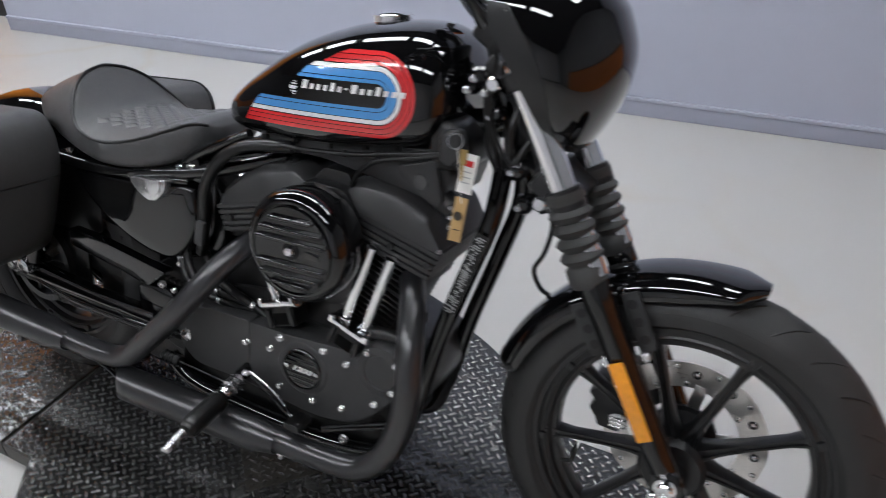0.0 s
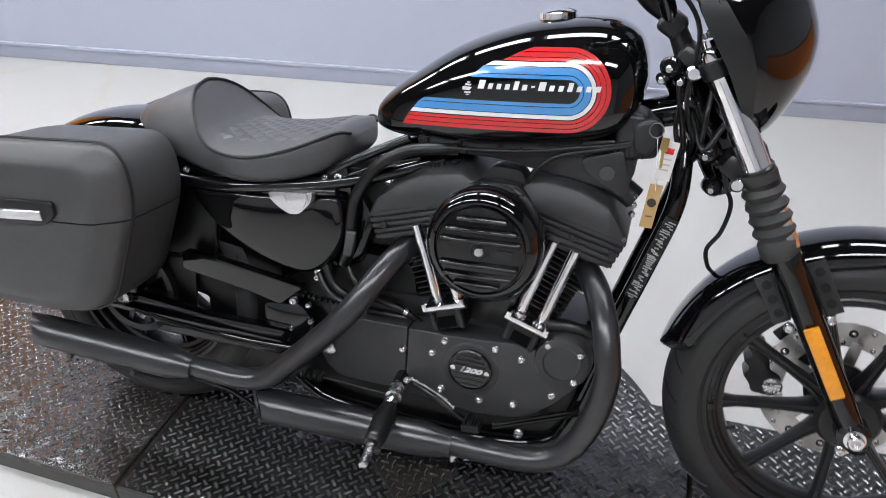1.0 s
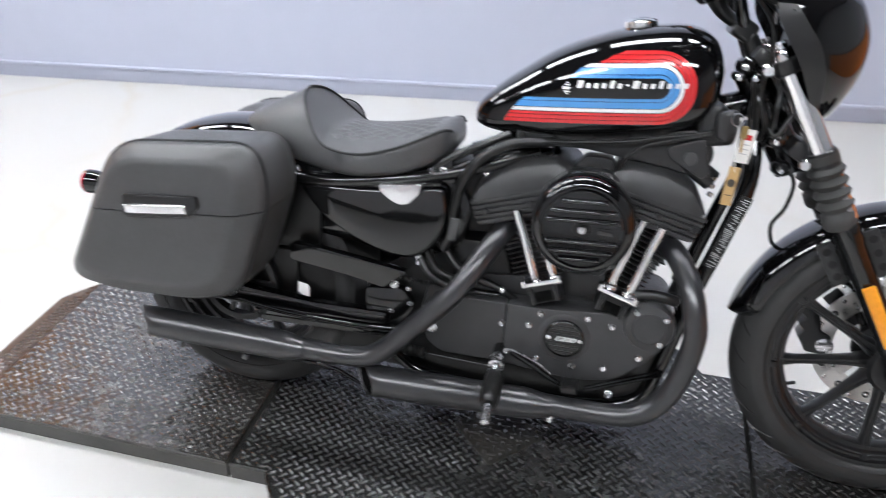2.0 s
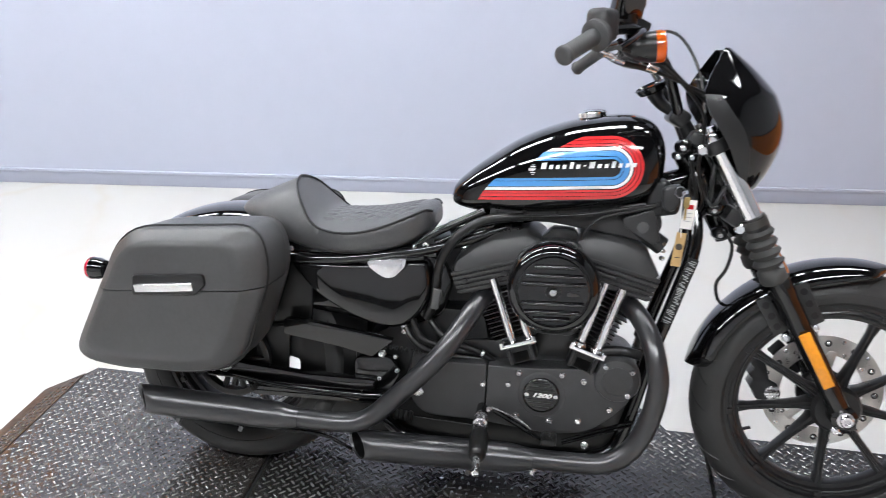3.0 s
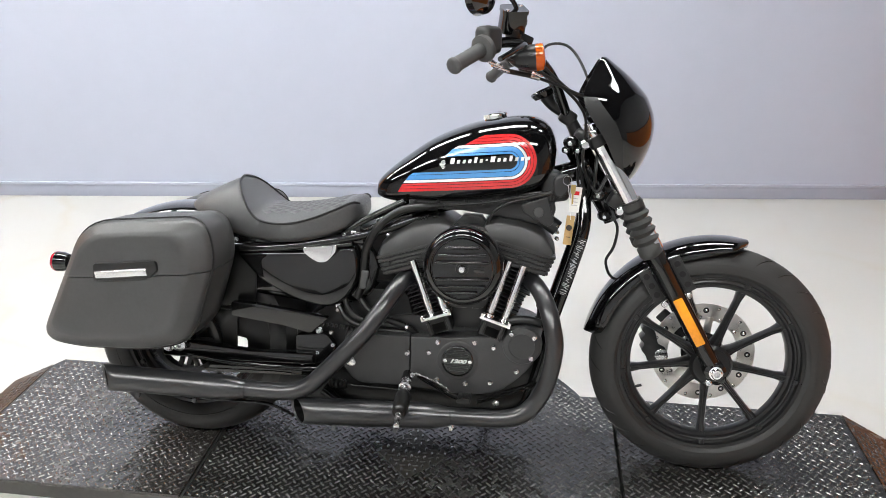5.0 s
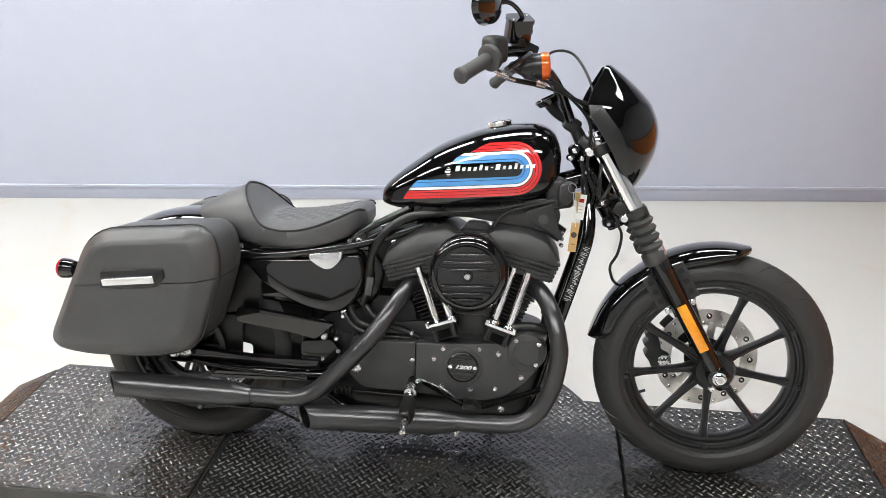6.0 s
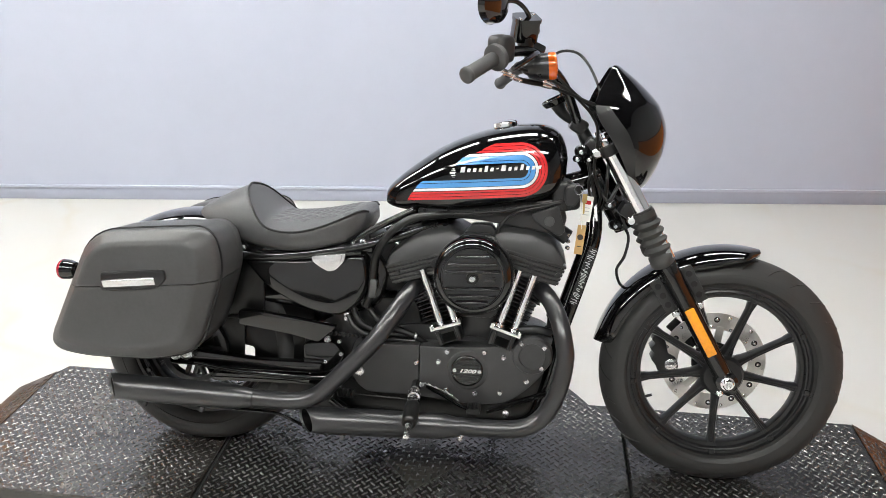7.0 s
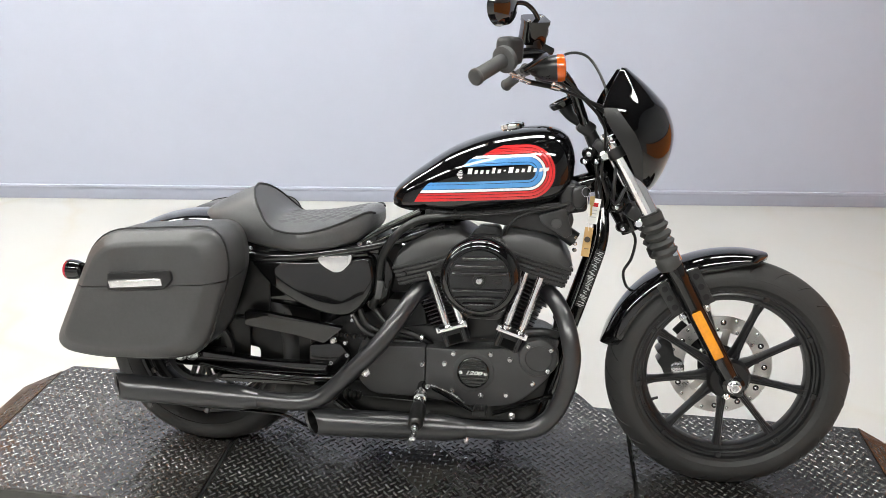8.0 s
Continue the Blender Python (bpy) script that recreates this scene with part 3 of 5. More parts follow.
def front_end():
    for s in (-1, 1):
        y = s * FORK_Y
        top, up_b, low_b = fork_at(0.955, y), fork_at(0.79, y), fork_at(0.30, y)
        d = (low_b - top).normalized()
        tube_ob = part("fork_tube", lathe(top, d, [(0, 0.0228), (0.35, 0.0228)], 28), CHROME, bike, "chromed fork tube")
        part("fork_cap", lathe(top - d * 0.012, d, [(-0.012, 0.008), (-0.010, 0.013), (0.0, 0.0135), (0.002, 0.020), (0.010, 0.0245), (0.04, 0.0245)], 20), CHROME, tube_ob)
        # rubber gaiter with folds
        g0, L = fork_at(0.775, y), 0.155
        dg = (fork_at(0.635, y) + Vector((-0.016, 0, 0)) - g0).normalized()
        prof = [(0, 0.024), (0.0, 0.030), (0.016, 0.030), (0.020, 0.026)]
        for k in range(4):
            a = 0.024 + k * 0.0235
            prof += [(a, 0.0255), (a + 0.005, 0.032), (a + 0.011, 0.0355), (a + 0.017, 0.032), (a + 0.022, 0.0265)]
        prof += [(0.121, 0.0275), (0.124, 0.032), (0.147, 0.032), (L, 0.028)]
        part("fork_gaiter", lathe(g0, dg, prof, 28), GAITER, tube_ob, "black rubber fork gaiter", 60)
        low0 = fork_at(0.650, y) + Vector((-0.009, 0, 0))
        leg = part("fork_leg", lathe(low0, d, [(0, 0.0255), (0.01, 0.0270), (0.05, 0.0270), (0.06, 0.0250), (0.30, 0.0240), (0.395, 0.0240), (0.41, 0.018)], 24), CHASSIS, tube_ob, "black fork lower leg")
        axle_c = Vector((AX_F.x, y, AX_F.z))
        part("axle_clamp", lathe(axle_c + Vector((0, 0.02, 0)), (0, -1, 0), [(0, 0.026), (0.003, 0.029), (0.04, 0.029), (0.043, 0.025)], 24), CHASSIS, tube_ob)
        # perforated fender brackets, flanking the leg
        for (xa, za), (xb, zb_) in BRACKETS:
            mid = Vector(((xa + xb) / 2, s * 0.066, (za + zb_) / 2))
            ln = math.hypot(xb - xa, zb_ - za)
            turn = math.degrees(math.atan2(xa - xb, za - zb_))
            brk = part("fender_bracket", box(mid, (0.030, 0.005, ln), (0, turn, 0), 0.001), GREYPLASTIC, tube_ob)
            for q in range(3):
                f = (q + 0.62) / 3.3
                # black disc on the solid bracket, painting a hole's darkness
                part("bracket_hole_shade", lathe((xa + (xb - xa) * f, s * 0.0683, za + (zb_ - za) * f), (0, s, 0), [(0, 0.0088), (0.0006, 0.0086)], 14), PIPING, tube_ob)
    # reflectors
    c = Vector((0.6625, -FORK_Y - 0.030, 0.466))
    part("side_reflector", box(c, (0.026, 0.007, 0.142), (0, -30.4, 0), 0.003), AMBER, bike, "long amber side reflector")
    # axle and nut
    part("front_axle", lathe(AX_F + Vector((0, 0.13, 0)), (0, -1, 0), [(0, 0.012), (0.25, 0.012)], 16), STEEL, bike)
    part("axle_nut", lathe(AX_F + Vector((0, -0.106, 0)), (0, -1, 0), [(0, 0.0185), (0.006, 0.0185), (0.0065, 0.0145), (0.016, 0.0145), (0.018, 0.012), (0.018, 0.008), (0.008, 0.0075)], 20), CHROME, bike, "chromed axle nut")
    # black disc inside the nut, colouring in the shade of its bore
    part("nut_bore_shade", lathe(AX_F + Vector((0, -0.1135, 0)), (0, -1, 0), [(0, 0.0078), (0.003, 0.0076)], 16), PIPING, bike)
    bolt(bike, AX_F.x - 0.016, -FORK_Y - 0.022, AX_F.z - 0.030, 0.008, (0, -1, 0), CHROME)
    # triple clamps
    for z, th, w in ((0.935, 0.03, 0.045), (0.765, 0.036, 0.05)):
        c = fork_at(z, 0) + Vector((-0.028, 0, 0.0))
        yoke = part("triple_clamp", box(c, (0.075, 2 * FORK_Y, th), (0, 30.4, 0), 0.008), SATIN, bike, "black triple clamp")
        for s in (-1, 1):
            d = (fork_at(0.3) - fork_at(0.9)).normalized()
            part("clamp_ring", lathe(fork_at(z, s * FORK_Y) - d * th * 0.5, d, [(0, 0.026), (0.003, 0.0285), (th - 0.003, 0.0285), (th, 0.026)], 20), SATIN, yoke)
            p = fork_at(z, s * FORK_Y) + Vector((-0.036, s * 0.012, -0.012))
            part("clamp_bolt", lathe(p, (0, s, 0), [(0, 0.010), (0.002, 0.0125), (0.010, 0.0125), (0.014, 0.009)], 14), CHROME, yoke)
    # steering head and neck
    n0, n1 = fork_at(0.93, 0) + Vector((-0.062, 0, -0.01)), fork_at(0.72, 0) + Vector((-0.062, 0, 0))
    part("steering_head", tube([n0, n1], 0.033, 20, 1), CHASSIS, bike)


front_end()


def arc_fender(name, axle, r, half, a0, a1, drop, label, thick=0.003, tip=0.35):
    rings = []
    N = 44
    for i in range(N + 1):
        t = radians(a0 + (a1 - a0) * i / N)
        e = min(i, N - i) / N
        k = min(1.0, tip + (e / 0.07) * (1 - tip)) if e < 0.07 else 1.0
        rise = 0.3 + 0.7 * min(1.0, (i / N) / 0.22) ** 0.8
        outer, inner = [], []
        for j in range(17):
            u = -1 + 2 * j / 16
            w = half * math.sin(u * math.pi / 2) * k
            rr = r - drop * rise * abs(u) ** 2.2
            d = Vector((math.cos(t), 0, math.sin(t)))
            outer.append(axle + d * rr + Vector((0, w, 0)))
            inner.append(axle + d * (rr - thick) + Vector((0, w * 0.97, 0)))
        rings.append(outer + inner[::-1])
    return part(name, rings_to_bm(rings), GLOSS, bike, label, 50)


arc_fender("front_fender", AX_F, 0.355, 0.064, 78, 169, 0.044, "short gloss black front fender")
arc_fender("rear_fender", AX_R, 0.402, 0.098, 40, 176, 0.055, "gloss black rear fender", tip=0.6)


# -- tank
TX = [-0.200, -0.192, -0.165, -0.12, -0.04, 0.06, 0.15, 0.215, 0.252, 0.276, 0.290, 0.296]
TOP = [0.790, 0.808, 0.836, 0.872, 0.926, 0.968, 0.988, 0.993, 0.984, 0.964, 0.935, 0.905]
BOT = [0.772, 0.760, 0.750, 0.745, 0.746, 0.755, 0.770, 0.785, 0.799, 0.822, 0.855, 0.890]
WID = [0.030, 0.056, 0.075, 0.088, 0.106, 0.121, 0.128, 0.128, 0.122, 0.108, 0.080, 0.040]


def tank_half(x, z):
    """Half the tank's width at a place on its side."""
    zt, zb, w = smooth_at(x, TX, TOP), smooth_at(x, TX, BOT), smooth_at(x, TX, WID)
    u = (z - zb) / max(zt - zb, 1e-4)
    u = min(max(u, 0.0), 1.0)
    m = 0.34
    if u < m:
        return w * (1 - ((m - u) / m) ** 3.2) ** (1 / 3.2)
    return w * (1 - ((u - m) / (1 - m)) ** 2.7) ** (1 / 2.7)


def tank():
    rings = []
    N = 64
    for i in range(N + 1):
        q = i / N
        x = TX[0] + (TX[-1] - TX[0]) * (0.5 - 0.5 * math.cos(math.pi * q))
        zt, zb = smooth_at(x, TX, TOP), smooth_at(x, TX, BOT)
        right = []
        for k in range(29):
            u = 0.5 - 0.5 * math.cos(math.pi * k / 28)
            z = zb + (zt - zb) * u
            right.append((tank_half(x, z), z))
        ring = [Vector((x, -y, z)) for y, z in right] + [Vector((x, y, z)) for y, z in right[-2:0:-1]]
        rings.append(ring)
    t = part("fuel_tank", rings_to_bm(rings), GLOSS, bike, "gloss black peanut fuel tank with red, white and blue stripes", 60)
    # filler cap
    c = Vector((0.124, 0, 0.975))
    part("fuel_cap", lathe(c, (-0.12, 0, 1), [(0, 0.022), (0.004, 0.030), (0.006, 0.034), (0.017, 0.035), (0.021, 0.031), (0.024, 0.018), (0.024, 0.006)], 28), CHROME, t, "chromed fuel cap")
    # stripes that run forward, round the nose and back
    tilt = radians(5.0)
    ca, sa = math.cos(tilt), math.sin(tilt)
    origin, front_c = np.array((0.06, 0.866)), 0.112

    def on_tank(s, r, side):
        """s runs along the U; r is the distance from its middle line."""
        if s < 0:
            p = (front_c + s, -r)
        elif s > 1:
            p = (front_c - (s - 1), r)
        else:
            t_ = -math.pi / 2 + math.pi * s
            p = (front_c + r * math.cos(t_), r * math.sin(t_))
        x, z = origin[0] + p[0] * ca - p[1] * sa, origin[1] + p[0] * sa + p[1] * ca
        return Vector((x, side * (tank_half(x, z) + 0.0007), z))

    def band(name, r0, r1, low0, low1, top0, top1, mat, side):
        """low and top: how far the arms run back at the inner and the outer edge."""
        rows = []
        for k in range(5):
            f = k / 4
            r, lo, tp = r0 + (r1 - r0) * f, low0 + (low1 - low0) * f, top0 + (top1 - top0) * f
            ss = [-lo + lo * i / 28 for i in range(28)] + [i / 24 for i in range(25)] + [1 + tp * i / 24 for i in range(1, 25)]
            rows.append([on_tank(s, r, side) for s in ss])
        part(name, rings_to_bm(rows, False, False), mat, t)

    for side in (-1, 1):
        band("blue_stripe", 0.0195, 0.0255, 0.262, 0.272, 0.172, 0.166, BLUE, side)
        band("blue_stripe", 0.0265, 0.0385, 0.273, 0.285, 0.164, 0.150, BLUE, side)
        band("white_stripe", 0.0395, 0.0465, 0.286, 0.292, 0.146, 0.132, WHITE, side)
        band("red_stripe", 0.0482, 0.0535, 0.294, 0.298, 0.116, 0.104, RED, side)
        band("red_stripe", 0.0545, 0.0620, 0.299, 0.304, 0.102, 0.086, RED, side)
        band("red_stripe", 0.0630, 0.0700, 0.305, 0.309, 0.084, 0.062, RED, side)
        # name script, as plain slanted bars
        s0 = -0.045
        for k in range(14):
            w = 0.0082 if k not in (0, 7) else 0.0116
            tall = 0.0072 if k in (0, 4, 7, 10) else 0.0046
            if k == 6:
                tall, w = 0.0016, 0.006
            bm = bmesh.new()
            lo, hi = [], []
            for j in range(3):
                u = s0 + w * j / 2
                for dest, v in ((lo, -0.0056), (hi, -0.0056 + 2 * tall)):
                    if k == 6:
                        v = -0.001 if dest is lo else 0.0022
                    du, dv = u + 0.25 * v, v + 0.006
                    x, z = origin[0] + du * ca - dv * sa, origin[1] + du * sa + dv * ca
                    dest.append(bm.verts.new((x, side * (tank_half(x, z) + 0.0008), z)))
            for j in range(2):
                bm.faces.new((lo[j], lo[j + 1], hi[j + 1], hi[j]))
            part("script_bar", bm, WHITE, t)
            s0 += w + 0.0070
        x, z = 0.06 - 0.064, 0.864 - 0.004
        bm = bmesh.new()
        for cx, cz, w, h in ((0, 0, 0.020, 0.006), (0, 0.0065, 0.012, 0.003), (0, -0.0065, 0.012, 0.003), (0, 0.0105, 0.006, 0.002), (0, -0.0105, 0.006, 0.002)):
            q = [bm.verts.new((x + cx + a * w / 2, side * (tank_half(x + cx, z + cz) + 0.0009), z + cz + b_ * h / 2)) for a, b_ in ((-1, -1), (1, -1), (1, 1), (-1, 1))]
            bm.faces.new(q)
        part("shield_emblem", bm, WHITE, t)


tank()


# -- seat
def seat():
    SX = [-0.745, -0.735, -0.708, -0.684, -0.632, -0.598, -0.55, -0.50, -0.44, -0.37, -0.30, -0.268, -0.246, -0.236]
    ST = [0.716, 0.732, 0.748, 0.760, 0.784, 0.797, 0.806, 0.796, 0.762, 0.748, 0.757, 0.762, 0.755, 0.738]
    SB = [0.700, 0.690, 0.676, 0.664, 0.644, 0.632, 0.622, 0.618, 0.620, 0.630, 0.650, 0.668, 0.686, 0.700]
    SW = [0.032, 0.058, 0.080, 0.096, 0.116, 0.126, 0.140, 0.154, 0.164, 0.156, 0.132, 0.110, 0.085, 0.055]
    CX = [-0.62, -0.601, -0.585, -0.566, -0.547, -0.531, -0.516, -0.496, -0.45, -0.41, -0.36, -0.296, -0.265, -0.248, -0.234]
    CZ = [0.840, 0.800, 0.782, 0.760, 0.740, 0.7275, 0.7215, 0.7190, 0.721, 0.725, 0.733, 0.747, 0.752, 0.746, 0.730]

    def shell(x, y):
        zt, zb, w = smooth_at(x, SX, ST), smooth_at(x, SX, SB), smooth_at(x, SX, SW)
        n = 2.0 if x < -0.55 else 2.0 + 1.8 * min(1, (x + 0.55) / 0.09)
        mid = zb + (zt - zb) * 0.32
        return mid + (zt - mid) * max(0.0, 1 - min(1.0, abs(y) / w) ** n) ** (1 / n)

    def dish(x, y):
        if x < -0.62:
            return 2.0
        lag = 0.012 * (abs(y) / 0.13) ** 2.2
        xx = max(x - lag, -0.62)
        return smooth_at(xx, CX, CZ) - 0.022 * (abs(y) / 0.14) ** 2.5

    def height(x, y):
        a, b = shell(x, y), dish(x, y)
        k = 0.006
        h = max(k - abs(a - b), 0.0) / k
        return min(a, b) - h * h * k * 0.25

    rings = []
    N = 110
    for i in range(N + 1):
        x = SX[0] + (SX[-1] - SX[0]) * (0.5 - 0.5 * math.cos(math.pi * (0.04 + 0.92 * i / N))) if 0 < i < N else (SX[0] if i == 0 else SX[-1])
        zt, zb, w = smooth_at(x, SX, ST), smooth_at(x, SX, SB), smooth_at(x, SX, SW)
        mid = zb + (zt - zb) * 0.32
        ring = []
        for k in range(41):
            y = -w * math.cos(math.pi * k / 40)
            ring.append(Vector((x, y, height(x, y) if 0 < k < 40 else min(mid, height(x, 0)))))
        for k in range(1, 16):
            a = math.pi * k / 16
            ring.append(Vector((x, w * math.cos(a) * 0.985, min(mid, height(x, 0)) - (min(mid, height(x, 0)) - zb) * math.sin(a) ** 0.6)))
        rings.append(ring)
    ob = part("solo_seat", rings_to_bm(rings), VINYL, bike, "black vinyl solo seat with raised back and quilted centre", 60)

    def edge(x):
        lo, hi = 0.0, smooth_at(x, SX, SW) * 0.999
        if shell(x, 0) < dish(x, 0):
            return 0.0
        for _ in range(30):
            m = (lo + hi) / 2
            if shell(x, m) > dish(x, m):
                lo = m
            else:
                hi = m
        return lo
    xs = [-0.601, -0.598, -0.594, -0.590, -0.586, -0.580, -0.574, -0.568, -0.560, -0.550, -0.540, -0.530, -0.52, -0.505, -0.48, -0.45, -0.41, -0.37, -0.33, -0.29, -0.268, -0.255, -0.248, -0.242]
    for s in (-1, 1):
        pts = []
        for x in xs:
            y = edge(x)
            if y > 0 or not pts:
                pts.append(Vector((x, s * y, height(x, y) + 0.0022)))
        part("piping", tube(pts, 0.0034, 8, 3), PIPING, ob, "black piping")
    # quilted diamonds, raised between their seams
    for k in range(-6, 7):
        for q in range(6):
            cx = -0.495 + 0.040 * q + (0.020 if k % 2 else 0)
            cy = k * 0.0165
            if cx > -0.275:
                continue
            bm = bmesh.new()
            mid_v = bm.verts.new((cx, cy, height(cx, cy) + 0.0030))
            rim = []
            for a in range(12):
                t = 2 * math.pi * a / 12
                c, s = math.cos(t), math.sin(t)
                r = 1 / (abs(c) + abs(s))
                dx, dy = 0.0192 * r * c, 0.0155 * r * s
                rim.append(bm.verts.new((cx + dx, cy + dy, height(cx + dx, cy + dy) - 0.0005)))
            mids = [bm.verts.new(((v.co.x + cx) / 2, (v.co.y + cy) / 2, height((v.co.x + cx) / 2, (v.co.y + cy) / 2) + 0.0024)) for v in rim]
            for a in range(12):
                b = (a + 1) % 12
                bm.faces.new((rim[a], rim[b], mids[b], mids[a]))
                bm.faces.new((mids[a], mids[b], mid_v))
            part("quilted_pad", bm, VINYL, ob, sharp=80)
    return ob


seat()


# -- saddlebags
def saddlebag(side):
    corners = [(-0.912, 0.700), (-0.585, 0.726), (-0.558, 0.62), (-0.628, 0.395), (-0.74, 0.362), (-0.95, 0.357), (-1.060, 0.375), (-0.980, 0.55)]
    out = rounded(corners, [0.13, 0.12, 0.11, 0.13, 0.07, 0.07, 0.065, 0.12], 6)
    cx, cz = -0.79, 0.545

    def ring(y, k, dz=0.0):
        return [Vector((cx + (x - cx) * k, y, cz + (z - cz) * k + dz)) for x, z in out]
    rings = [ring(-0.145, 0.93), ring(-0.152, 0.965), ring(-0.20, 0.992), ring(-0.285, 1.0), ring(-0.303, 0.997), ring(-0.316, 0.98), ring(-0.322, 0.962), ring(-0.3255, 0.946), ring(-0.3490, 0.818, 0.004), ring(-0.3535, 0.782, 0.005), ring(-0.3560, 0.71, 0.006), ring(-0.3572, 0.45, 0.006), ring(-0.3576, 0.15, 0.006)]
    whole = rings_to_bm(rings)
    if side > 0:
        mirror_y(whole)
    bmesh.ops.recalc_face_normals(whole, faces=whole.faces)
    low = whole.copy()
    n = Vector((-0.075, 0, 1)).normalized()
    for bm, clear_out, off in ((low, True, -0.0012), (whole, False, 0.0012)):
        res = bmesh.ops.bisect_plane(bm, geom=bm.verts[:] + bm.edges[:] + bm.faces[:], plane_co=Vector((-0.76, 0, 0.572)) + n * off, plane_no=n, clear_outer=clear_out, clear_inner=not clear_out)
        bmesh.ops.holes_fill(bm, edges=[e for e in bm.edges if e.is_boundary], sides=0)
    body = part("saddlebag", low, BAGSKIN, bike, "black vinyl hard saddlebag", 48)
    part("lid", whole, BAGSKIN, body, "black vinyl lid", 48)
    # piping round the outer edge
    line = [Vector((cx + (x - cx) * 0.995, side * 0.304, cz + (z - cz) * 0.998)) for x, z in out]
    part("piping", tube([*line, line[0]], 0.0035, 6, 1), PIPING, body)
    y = side * 0.360
    part("latch", prism(rounded([(-0.862, 0.556), (-0.712, 0.570), (-0.688, 0.592), (-0.692, 0.617), (-0.860, 0.602)], 0.008), y - 0.008 * side, y + 0.006 * side, 0.003), SATIN, body, "black latch")
    part("latch_plate", box((-0.783, y + 0.007 * side, 0.582), (0.140, 0.010, 0.019), (14, -6, 0), 0.002), SILVER, body, "bright latch plate")


for sd in (-1, 1):
    saddlebag(sd)


# -- engine
CRANK = Vector((0.062, 0, 0.30))


def cylinder(sign):
    ang = radians(22.5) * sign
    d = Vector((math.sin(ang), 0, math.cos(ang)))
    s = Vector((math.cos(ang), 0, -math.sin(ang)))
    name = "cylinder"
    core = part(name, tube([CRANK + d * 0.08, CRANK + d * 0.36], 0.055, 24, 1), SATIN, bike, "black finned engine cylinder")
    deg = math.degrees(ang)
    for k in range(17):
        h = 0.135 + 0.0115 * k
        w = 0.155 if k < 11 else 0.170
        part("cooling_fin", box(CRANK + d * h, (w, 0.17 if k < 11 else 0.19, 0.0038), (0, deg, 0), 0.0012, 1), SATIN, core)
    return core


cylinder(-1)
cylinder(1)


def rocker(points, lines, bolts, comb):
    (ax, az), (bx, bz), step = lines
    out = rounded(points, 0.008, 3)
    mid = sum(x for x, z in out) / len(out)
    rings = []
    for y, k in ((-0.112, 0.0), (-0.112, 0.14), (-0.111, 0.22), (-0.103, 0.74), (-0.098, 0.85), (-0.089, 0.94), (-0.074, 1.0), (0.074, 1.0), (0.098, 0.85), (0.112, 0.14), (0.112, 0.0)):
        ring = []
        for x, z in out:
            base = az + (bz - az) * (x - ax) / (bx - ax)
            ring.append(Vector((mid + (x - mid) * (0.93 + 0.07 * k), y, base + (z - base) * k)))
        rings.append(ring)
    ob = part("rocker_box", rings_to_bm(rings), ROCKER, bike, "black rocker cover", 24)
    ln = math.hypot(bx - ax, bz - az)
    deg = -math.degrees(math.atan2(bz - az, bx - ax))
    # stacked gasket faces, every second one set back
    for k in range(10):
        c = ((ax + bx) / 2 + step[0] * k, 0, (az + bz) / 2 + step[1] * k)
        proud = k % 2 == 0
        part("rocker_layer", box(c, (ln - 0.0022 * k + (0.004 if proud else -0.004), 0.226 if proud else 0.214, 0.0076 if proud else 0.0042), (0, deg, 0), 0.0012 if proud else 0.0004), ROCKER if proud else SATIN, ob)
    for f in (0.12, 0.55, 0.93):
        x, z = ax + (bx - ax) * f + step[0] * 4, az + (bz - az) * f + step[1] * 4
        part("layer_bolt", lathe((x, -0.112, z), (0, -1, 0), [(0, 0.0075), (0.006, 0.0072), (0.007, 0.005)], 10), SATIN, ob)
    for f in (0.02, 0.98):
        x, z = ax + (bx - ax) * f + step[0] * 2, az + (bz - az) * f + step[1] * 2
        part("end_bolt", lathe((x, -0.100, z + 0.012), (0, -0.6, 0.8), [(0, 0.0075), (0.007, 0.0072), (0.009, 0.005)], 10), STEEL, ob)
    (tx, tz), (ux, uz) = comb
    tdeg = -math.degrees(math.atan2(uz - tz, ux - tx))
    part("cover_ridge", box(((tx + ux) / 2, -0.02, (tz + uz) / 2 - 0.002), (math.hypot(ux - tx, uz - tz) + 0.05, 0.09, 0.014), (0, tdeg, 0), 0.004), ROCKER, ob)
    for k in range(7):
        f = k / 6
        part("cover_comb", box((tx + (ux - tx) * f, -0.072, tz + (uz - tz) * f - 0.006), (0.0036, 0.026, 0.020), (0, tdeg, 0), 0.001, 1), SATIN, ob)
    for x, z in bolts:
        part("cover_bolt", lathe((x - 0.012, -0.068, z - 0.010), (0, -0.5, 0.85), [(0, 0.009), (0.009, 0.009), (0.011, 0.006)], 10), STEEL, ob)


rocker([(-0.186, 0.603), (-0.172, 0.640), (-0.142, 0.668), (-0.085, 0.702), (-0.008, 0.717), (0.030, 0.698), (0.046, 0.672)],
       ((-0.181, 0.598), (0.044, 0.664), (0.0012, -0.0056)), ((-0.144, 0.660), (-0.014, 0.716)), ((-0.092, 0.694), (-0.046, 0.709)))
rocker([(0.104, 0.672), (0.112, 0.714), (0.146, 0.722), (0.214, 0.716), (0.272, 0.688), (0.306, 0.624)],
       ((0.108, 0.668), (0.302, 0.620), (-0.0012, -0.0058)), ((0.140, 0.716), (0.262, 0.690)), ((0.164, 0.716), (0.210, 0.708)))

